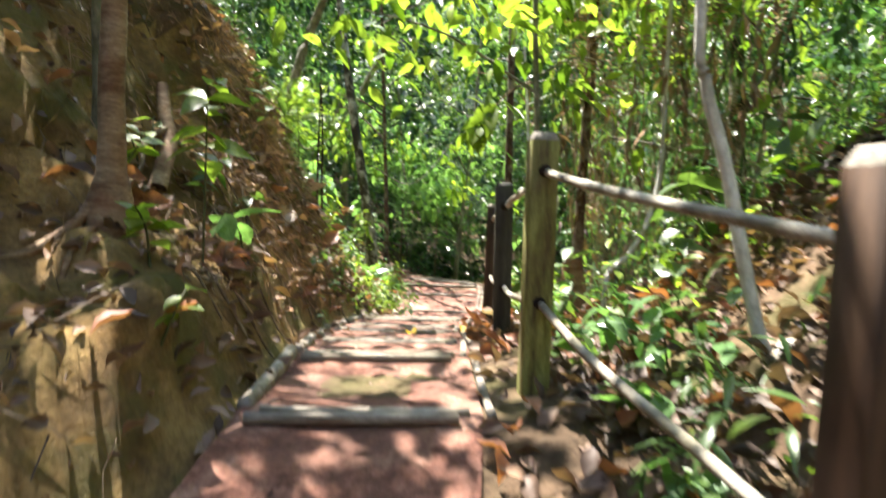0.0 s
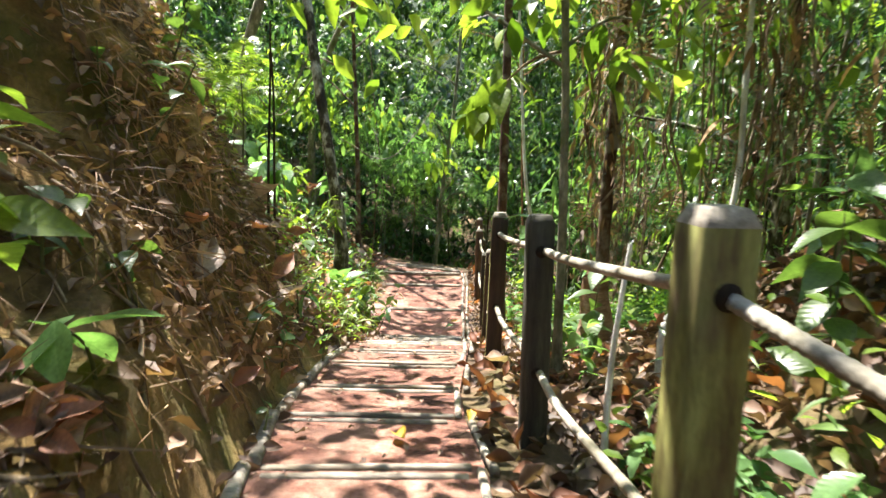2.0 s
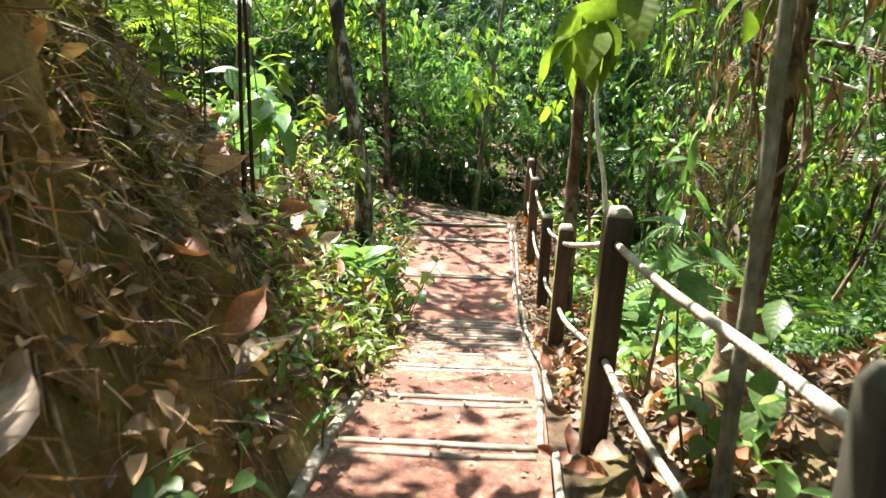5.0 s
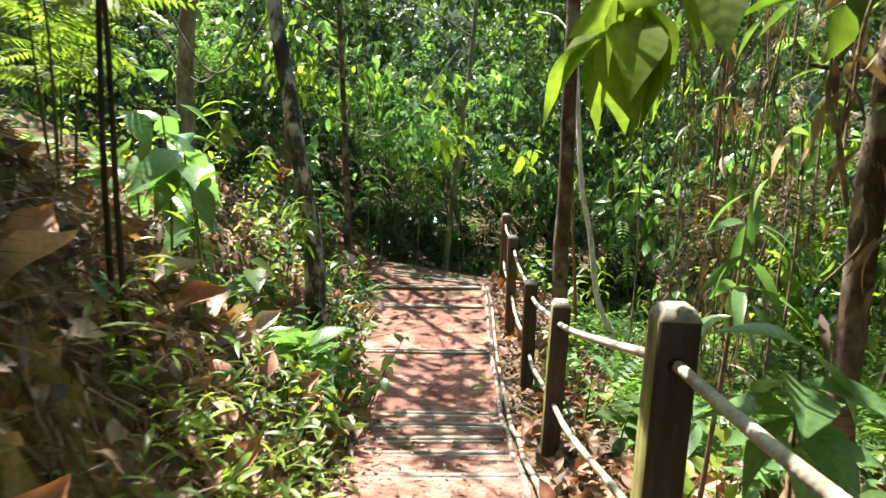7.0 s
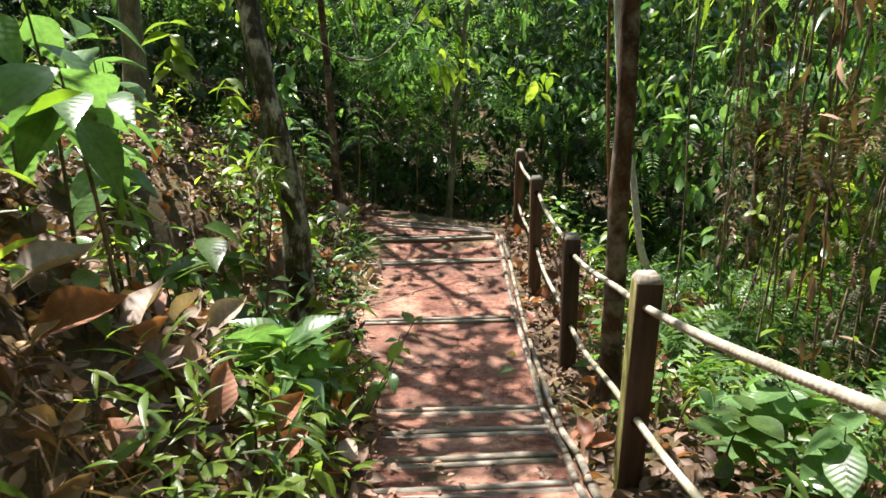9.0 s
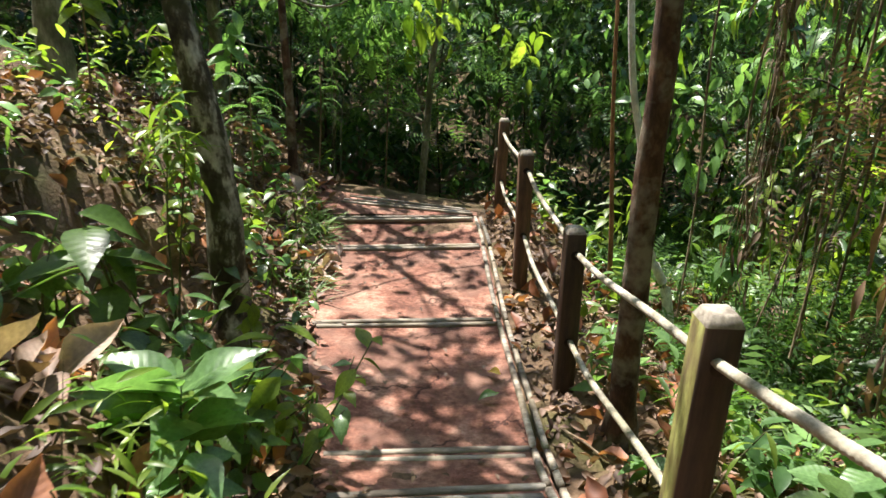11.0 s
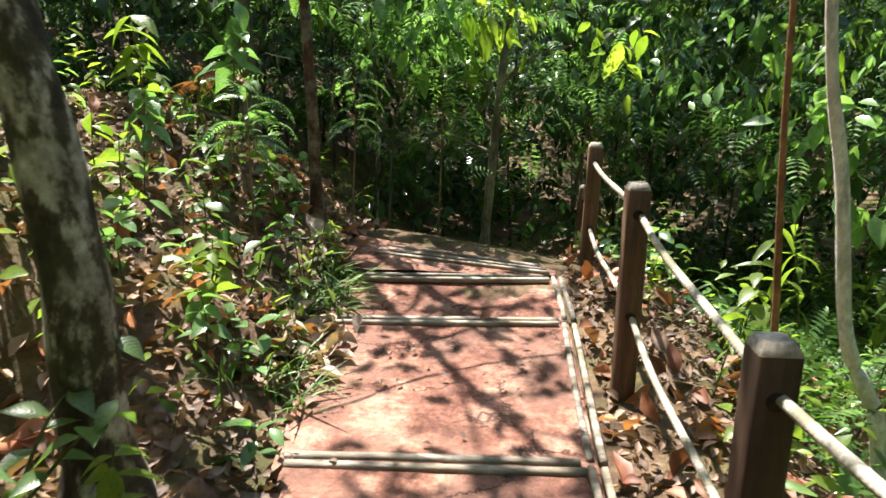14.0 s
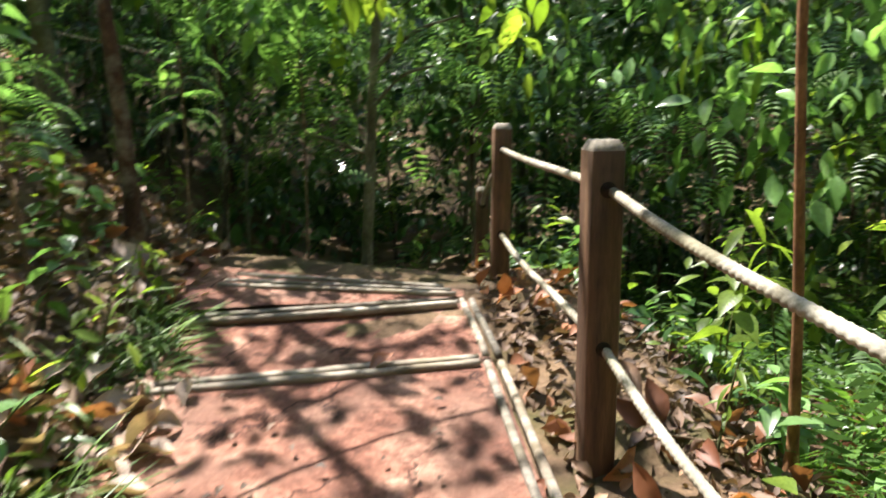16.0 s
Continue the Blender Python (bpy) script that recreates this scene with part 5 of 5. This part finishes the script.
# left of the landing
for k, (x, y, h, n, ln, kind, mat) in enumerate(((-1.75, 11.6, 0.4, 12, 0.14, "broad", M_LEAF_BLUE), (-1.95, 12.2, 0.5, 14, 0.15, "broad", M_LEAF), (-1.8, 12.9, 0.55, 16, 0.13, "broad", M_LEAF_LIME),
        (-2.3, 12.6, 0.4, 10, 0.17, "oval", M_LEAF), (-1.55, 11.3, 0.35, 12, 0.12, "lance", M_LEAF), (-2.5, 13.4, 0.8, 18, 0.2, "broad", M_LEAF), (-1.75, 13.6, 0.4, 12, 0.12, "broad", M_LEAF_LIME), (-2.1, 11.6, 0.5, 14, 0.15, "oval", M_LEAF_BLUE))):
    plant("sapling", "young green plant on the low bank by the landing", x, y, h, n, ln, kind, mat, 50 + k, (0.0, 0.0), 0.2, 1 + k % 3)
for k, (x, y, h, n, ln, kind, mat) in enumerate(((-1.9, 11.9, 0.5, 16, 0.17, "broad", M_LEAF_LIME), (-2.1, 12.9, 0.55, 16, 0.16, "broad", M_LEAF_BLUE), (-2.6, 12.2, 0.8, 18, 0.2, "broad", M_LEAF_LIME), (-1.8, 13.3, 0.5, 14, 0.14, "lance", M_LEAF_LIME), (-2.4, 13.9, 0.7, 16, 0.18, "oval", M_LEAF), (-1.65, 11.9, 0.3, 12, 0.12, "oval", M_LEAF_BLUE), (-3.0, 13.0, 1.0, 18, 0.24, "broad", M_LEAF_BLUE), (-2.0, 11.2, 0.6, 14, 0.16, "broad", M_LEAF_LIME))):
    plant("sapling", "bright green plant on the low bank by the landing", x, y, h, n, ln, kind, mat, 190 + k, (0.04, -0.04), 0.2, 1 + k % 3)
# right of the fence
for k, (x, y, h, n, ln, kind, mat) in enumerate((
        (1.5, 8.85, 0.6, 18, 0.24, "oval", M_LEAF_BLUE), (1.72, 8.5, 0.6, 18, 0.25, "oval", M_LEAF_BLUE), (1.22, 8.6, 0.45, 14, 0.2, "oval", M_LEAF), (1.15, 9.4, 0.5, 14, 0.16, "lance", M_LEAF_LIME), (0.9, 9.3, 0.28, 9, 0.13, "oval", M_LEAF_BLUE),
        (2.0, 9.2, 0.6, 12, 0.22, "broad", M_LEAF), (1.3, 7.4, 0.4, 10, 0.15, "broad", M_LEAF_BLUE), (1.15, 6.9, 0.3, 12, 0.12, "oval", M_LEAF_LIME), (1.62, 6.3, 1.0, 10, 0.3, "broad", M_LEAF), (1.5, 5.95, 0.5, 10, 0.2, "broad", M_LEAF),
        (2.25, 3.9, 1.0, 14, 0.28, "broad", M_LEAF), (2.55, 4.6, 0.9, 12, 0.25, "broad", M_LEAF_BLUE), (1.75, 3.1, 0.3, 12, 0.16, "broad", M_LEAF_BLUE), (1.6, 2.75, 0.28, 10, 0.14, "oval", M_LEAF), (2.1, 3.2, 0.4, 12, 0.17, "broad", M_LEAF_BLUE),
        (1.95, 4.4, 0.25, 8, 0.15, "lance", M_LEAF), (1.75, 2.2, 0.25, 9, 0.15, "oval", M_LEAF_BLUE), (1.05, 11.5, 0.35, 12, 0.14, "broad", M_LEAF_LIME), (0.95, 12.2, 0.45, 14, 0.13, "lance", M_LEAF_LIME), (1.25, 11.1, 0.3, 10, 0.16, "oval", M_LEAF_BLUE),
        (0.72, 13.3, 0.45, 16, 0.11, "broad", M_LEAF_LIME), (2.1, 12.9, 1.1, 18, 0.22, "lance", M_LEAF), (1.9, 11.2, 0.5, 14, 0.2, "broad", M_LEAF), (2.7, 10.6, 1.4, 18, 0.22, "broad", M_LEAF), (3.0, 12.0, 1.6, 20, 0.22, "lance", M_LEAF_LIME))):
    plant("sapling", "young leafy plant growing behind the rope fence", x, y, h, n, ln, kind, mat, 70 + k, (0.0, 0.0), 0.25, 1 + k % 2)
plant("tall_seedling", "thin dark stem topped with large pale green leaves", -1.3, 7.92, 1.2, 10, 0.34, "broad", M_LEAF_BLUE, 270, (-0.02, -0.02), 0.78, 1, (-0.3, 0.35), 0.013)
plant("narrow_leaved_sapling", "orange-brown sapling stem with drooping narrow pale leaves", 1.27, 7.0, 1.75, 18, 0.25, "lance", M_LEAF_BLUE, 271, (0.05, 0.02), 0.62, 1, (-0.35, 0.35), 0.014)
plant("sapling", "broad-leaved green sapling behind the rope fence", 1.3, 5.95, 1.25, 12, 0.27, "broad", M_LEAF_BLUE, 273, (-0.1, -0.05), 0.7, 1, (0.0, 0.3))
plant("sapling", "broad-leaved green sapling behind the rope fence", 1.75, 13.4, 1.35, 22, 0.24, "lance", M_LEAF_LIME, 274, (0.0, 0.0), 0.4, 2)
plant("sapling", "broad-leaved green sapling behind the rope fence", 2.3, 12.6, 1.5, 20, 0.26, "broad", M_LEAF_BLUE, 275, (0.0, 0.0), 0.4, 2)
plant("sapling", "broad-leaved green sapling behind the rope fence", 1.25, 12.8, 0.75, 16, 0.18, "broad", M_LEAF_LIME, 276, (0.0, 0.0), 0.3, 2)
for k, (x, y, h, n, ln, kind, mat) in enumerate(((-2.3, 13.35, 1.5, 14, 0.42, "frond", M_LEAF_BLUE), (-2.75, 13.8, 1.8, 16, 0.28, "broad", M_LEAF_BLUE), (-3.1, 13.2, 1.6, 16, 0.26, "broad", M_LEAF_LIME), (-1.95, 14.7, 1.7, 14, 0.42, "frond", M_LEAF_BLUE), (-1.2, 15.3, 2.2, 16, 0.45, "frond", M_LEAF_BLUE), (-3.3, 12.3, 1.4, 16, 0.26, "broad", M_LEAF_LIME))):
    plant("young_tree", "slender young tree with pale leaves in the sun by the bend", x, y, h, n, ln, kind, mat, 290 + k, (0.1, -0.1), 0.6, 1, (-0.35, 0.35), 0.012)
# vines slung between the trees
for k, (a, b_, c_) in enumerate((((-2.9, 10.4, 4.2), (-2.4, 10.5, 3.55), (-1.75, 10.55, 4.3)), ((-3.2, 10.8, 4.0), (-2.7, 10.9, 3.5), (-1.9, 10.7, 4.6)), ((-2.1, 12.6, 3.3), (-1.3, 13.2, 3.0), (-0.5, 14.2, 4.2)))):
    pts = bezier([a, b_, c_], 8)
    v, f = tube(pts, [0.011] * len(pts), 6, 0.2)
    tagged(part("vine", mesh_from("vine", v, f, M_BARK_GREY, True)), "thin pale woody vine slung between trees", "vine", "hanging vines")
# leafy branch reaching over the rope
br = thing("overhanging_branch", "thin branch with large drooping lime-green leaves", "branch", at=Matrix.Translation((1.28, 5.85, 3.62)))
line = bezier([(0.03, -0.1, 0.15), (-0.2, 0.1, 0.10), (-0.42, 0.28, -0.08), (-0.62, 0.38, -0.25)], 6)
v, f = tube(line, [0.012 - 0.0005 * i for i in range(len(line))], 6)
part("stem", mesh_from("stem", v, f, M_TWIG, True), br)
rb = random.Random(5)
for i in range(20):
    p = line[min(len(line) - 1, 9 + i)] if i < 9 else line[-1 - i % 4]
    lf = part("leaf", leaf_mesh("broad", M_LEAF_LIME), br)
    size = rb.uniform(0.22, 0.32)
    lf.matrix_basis = Matrix.Translation(p) @ Euler((rb.uniform(-1.2, -0.4), rb.gauss(0, 0.4), rb.uniform(0, 6.28))).to_matrix().to_4x4() @ Matrix.Diagonal((size, size, size, 1))

# grass tufts at the landing's edge
for k, (x, y, n) in enumerate(((-1.6, 13.2, 130), (-1.52, 12.95, 90), (-1.42, 12.0, 60), (-1.68, 13.45, 90), (-1.3, 11.7, 50), (-1.75, 12.7, 60))):
    r = np.random.default_rng(300 + k)
    pos = np.column_stack([r.normal(x, 0.06, n), r.normal(y, 0.07, n)])
    pos = np.column_stack([pos, land(pos[:, 0], pos[:, 1]) - 0.01])
    tuft = part("grass_tuft", strew("grass_tuft", blade([0.024, 0.032, 0.028, 0.018, 0.003], 0.85, 0.3), pos, rotations(r.uniform(0, 6.28, n), r.uniform(0.5, 1.3, n), r.normal(0, 0.3, n)), r.uniform(0.16, 0.34, n), M_GRASS))
    tagged(tuft, "tuft of long green grass at the path's edge", "grass", "grass tufts")

# dried orange fern hanging on the bank
fern = thing("dead_fern", "withered orange-brown fern on the bank", "fern", at=Matrix.Translation((-3.3, 14.3, ground_z(-3.3, 14.3))))
v, f = tube(bezier([(0, 0, -0.05), (0.03, 0, 0.35), (0.1, -0.05, 0.62)], 5), [0.012] * 11, 6)
stalk = part("stem", mesh_from("stem", v, f, M_TWIG, True), fern)
for k in range(9):
    lf = part("frond", leaf_mesh("frond", M_LITTER_RED), stalk)
    size = 0.42 + 0.03 * (k % 3)
    lf.matrix_basis = Matrix.Translation((0.1, -0.05, 0.6)) @ Euler((0.25 - 0.11 * k, 0.25 * (k % 3 - 1), -2.6 + 0.5 * k)).to_matrix().to_4x4() @ Matrix.Diagonal((size, size, size, 1))

# single large fallen leaves
rl = random.Random(77)
FALLEN = ((-0.42, 4.17, 0.28), (-0.5, 4.3, 0.2), (-0.75, 8.55, 0.28), (-0.95, 8.3, 0.26), (-1.15, 8.0, 0.3), (-0.62, 8.7, 0.22), (-1.35, 8.6, 0.2), (-0.55, 4.35, 0.2), (-0.7, 5.3, 0.2), (1.05, 5.95, 0.26), (1.25, 6.1, 0.22), (1.35, 4.9, 0.2), (1.6, 4.6, 0.22), (1.25, 5.2, 0.24),
          (-1.32, 12.2, 0.24), (-1.45, 12.45, 0.26), (-1.3, 12.55, 0.2), (-1.75, 12.4, 0.3), (0.62, 11.3, 0.18), (0.75, 12.5, 0.2), (0.9, 11.8, 0.22), (1.3, 12.4, 0.24), (-1.4, 11.4, 0.22), (-1.9, 13.7, 0.3), (-1.95, 13.9, 0.28), (0.66, 9.0, 0.18), (0.6, 8.9, 0.14))
SLOPE = []
for _ in range(70):
    y = rl.uniform(5.4, 9.4)
    SLOPE.append((float(left_x(y)) - rl.uniform(0.18, 1.5), y, rl.uniform(0.16, 0.30)))
SLOPE = tuple(SLOPE)
PILE = tuple((-1.50 + rl.gauss(0, 0.14), 12.3 + rl.gauss(0, 0.26), rl.uniform(0.12, 0.24)) for _ in range(30))
for x, y, ln in FALLEN + PILE + SLOPE:
    o = part("fallen_leaf", leaf_mesh("dead", M_LITTER_PALE if (x, y, ln) in PILE else rl.choice((M_LITTER_RED, M_LITTER, M_LITTER_PALE))))
    o.matrix_basis = pose(x, y, ground_z(x, y) + 0.03, rl.uniform(-10, 35), rl.uniform(-40, 40), rl.uniform(0, 360)) @ Matrix.Diagonal((ln, ln, ln, 1))
    tagged(o, "large curled rusty-brown fallen leaf", "fallen leaf", "large fallen leaves")
for x, y, z, ln, mat in ((0.52, 4.28, 1.735, 0.15, M_YELLOW), (0.86, 4.52, 1.72, 0.11, M_YELLOW), (0.18, 10.55, 0.69, 0.12, M_YELLOW), (0.12, 10.2, 0.69, 0.13, M_LEAF_BLUE), (0.1, 4.2, 1.75, 0.09, M_LITTER), (0.05, 5.0, 1.64, 0.08, M_LITTER), (-0.45, 12.9, 0.735, 0.16, M_LITTER_RED)):
    o = part("fallen_leaf", leaf_mesh("dead", mat))
    o.matrix_basis = pose(x, y, z, 4, 12, rl.uniform(0, 360)) @ Matrix.Diagonal((ln, ln, ln, 1))
    tagged(o, "single fallen leaf lying on the red path", "fallen leaf", "leaves on the path")

# fallen twigs and roots
rk = random.Random(91)
for k in range(70):
    left = k % 3 != 0
    y = rk.uniform(2.5, 13.5)
    x = float(left_x(y)) - rk.uniform(0.15, 1.6) if left else float(right_x(y)) + rk.uniform(0.3, 1.6)
    a, ln = rk.uniform(0, 6.28), rk.uniform(0.25, 0.8)
    pts = []
    for i in range(5):
        px, py = x + math.cos(a) * ln * i / 4 + rk.uniform(-0.02, 0.02), y + math.sin(a) * ln * i / 4 + rk.uniform(-0.02, 0.02)
        if float(left_x(py)) - 0.08 < px < float(right_x(py)) + 0.2:
            break
        pts.append((px, py, ground_z(px, py) + 0.02 + rk.uniform(0, 0.04)))
    if len(pts) < 3:
        continue
    v, f = tube(bezier(pts, 3), [rk.uniform(0.004, 0.010)] * (3 * (len(pts) - 1) + 1), 5, 0.2)
    tagged(part("twig", mesh_from("twig", v, f, M_TWIG, True)), "dry brown twig lying on the forest floor", "twig", "fallen twigs")
for k in range(26):
    y = rk.uniform(2.2, 6.2)
    d = rk.uniform(0.35, 1.0)
    x = float(left_x(y)) - d
    pts = []
    for i in range(5):
        dd = d - 0.09 * i * rk.uniform(0.6, 1.2)
        xx, yy = float(left_x(y)) - max(dd, 0.1), y + rk.uniform(-0.05, 0.05) + 0.05 * i * math.sin(k)
        pts.append((xx + 0.02, yy, ground_z(xx, yy) + 0.015))
    v, f = tube(bezier(pts, 3), [0.011 - 0.0006 * i for i in range(13)], 5, 0.2)
    tagged(part("root", mesh_from("root", v, f, M_TWIG, True)), "bare root hanging down the cut earth bank", "root", "bank roots")

# gnarled snag with roots gripping the bank's ledge
snag = thing("snag", "gnarled dead root stump gripping the earth bank", "stump", at=Matrix.Translation((-0.74, 3.28, ground_z(-0.74, 3.28))))
v, f = tube(bezier([(-0.12, 0.18, 0.42), (-0.04, 0.08, 0.22), (0.03, 0.0, 0.06), (0.1, -0.22, -0.2)], 6), [0.035 + 0.0012 * i for i in range(19)], 9, 0.3)
trunk_part = part("stump", mesh_from("stump", v, f, M_BARK_TAN, True), snag)
for pts, rr in ((((0.02, 0.0, 0.1), (0.12, 0.1, 0.02), (0.24, 0.16, -0.14), (0.3, 0.22, -0.32)), 0.016), (((0.0, 0.02, 0.15), (-0.02, -0.14, 0.06), (0.06, -0.3, -0.08), (0.1, -0.5, -0.2)), 0.018), (((0.0, 0.05, 0.2), (0.1, 0.22, 0.12), (0.16, 0.36, -0.02), (0.22, 0.44, -0.2)), 0.012)):
    v, f = tube(bezier(list(pts), 5), [rr * (1 - 0.035 * i) for i in range(16)], 7, 0.25)
    part("root", mesh_from("root", v, f, M_TWIG, True), snag)
# dead leaves caught on the cut face and standing on the slope
for k in range(26):
    if k < 16:
        t = k / 15
        x, y, ln = -0.26 + 0.34 * t + rl.gauss(0, 0.03), 2.76 - 0.11 * t + rl.gauss(0, 0.03), rl.uniform(0.10, 0.17)
    else:
        x, y, ln = -0.53 + rl.gauss(0, 0.07), 2.68 + rl.gauss(0, 0.09), rl.uniform(0.12, 0.2)
    o = part("fallen_leaf", leaf_mesh("dead", M_LITTER_RED if k > 15 else rl.choice((M_LITTER, M_LITTER_RED))))
    o.matrix_basis = pose(x + 0.02, y, ground_z(x, y) + 0.03, rl.uniform(-30, 40), rl.uniform(20, 70), rl.uniform(0, 360)) @ Matrix.Diagonal((ln, ln, ln, 1))
    tagged(o, "curled brown dead leaf caught on the earth bank", "fallen leaf", "large fallen leaves")
for x, y, ln, turn in ((-1.0, 7.82, 0.26, 35), (-0.82, 7.95, 0.22, -25), (-0.93, 7.2, 0.28, 60), (-1.06, 7.05, 0.28, 110), (-1.45, 8.35, 0.3, 75), (-1.22, 7.32, 0.3, -60), (-1.0, 6.05, 0.26, 30), (-0.58, 5.42, 0.26, 10), (-0.82, 5.9, 0.24, 100), (-0.9, 8.05, 0.26, -25)):
    o = part("fallen_leaf", leaf_mesh("dead", M_LITTER_RED))
    o.matrix_basis = pose(x + 0.05, y - 0.03, ground_z(x, y) + 0.05, 38 if abs(turn) < 40 else 18, 35, turn) @ Matrix.Diagonal((ln, ln, ln, 1))
    tagged(o, "very large rusty-red fallen leaf propped on the slope", "fallen leaf", "large fallen leaves")
plant("sapling", "broad-leaved plant with large pale sunlit leaves", -1.02, 8.78, 0.42, 13, 0.36, "broad", M_LEAF_BLUE, 260, (0.05, -0.05), 0.3, 1, (0.75, 0.25))
plant("sapling", "broad-leaved plant with large pale sunlit leaves", -2.3, 9.6, 1.7, 16, 0.34, "broad", M_LEAF_BLUE, 261, (0.1, -0.1), 0.45, 2)
plant("sapling", "lime-green seedling on the sunny slope", -1.7, 8.6, 0.8, 10, 0.2, "lance", M_LEAF_LIME, 262, (0.05, 0.0), 0.6, 1)

# thin saplings filling the shade past the bend
rs = random.Random(17)
SAP = []
for k in range(44):
    x, y = rs.uniform(-6, 6), rs.uniform(16.4, 19.5)
    if k >= 30:
        x, y = rs.uniform(2.2, 6), rs.uniform(6, 16)
    m = pose(x, y, ground_z(x, y), rs.uniform(-5, 5), rs.uniform(-6, 6), rs.uniform(0, 360))
    if k < 4:
        hgt = 3.2 + k
        SAP.append(tree("thin_sapling", "thin bare-stemmed sapling in the forest shade", [Vector((0, 0, 0)), Vector((0.08, 0.02, hgt * 0.4)), Vector((-0.05, 0.1, hgt * 0.7)), Vector((0.1, 0, hgt))], 0.016 + 0.004 * k, 0.007, (M_BARK_GREY, M_BARK_PALE, M_BARK_DARK, M_BARK_GREY)[k], 5, 0.4, 9, M_LEAF, 0.2, 0.3, (LEAF_BROAD, PINNATE)[k % 2], seed=200 + k, reach=0.6, sides=6, flare=1.1))
        SAP[-1].matrix_basis = m
    else:
        copy_thing(SAP[k % 4], m)
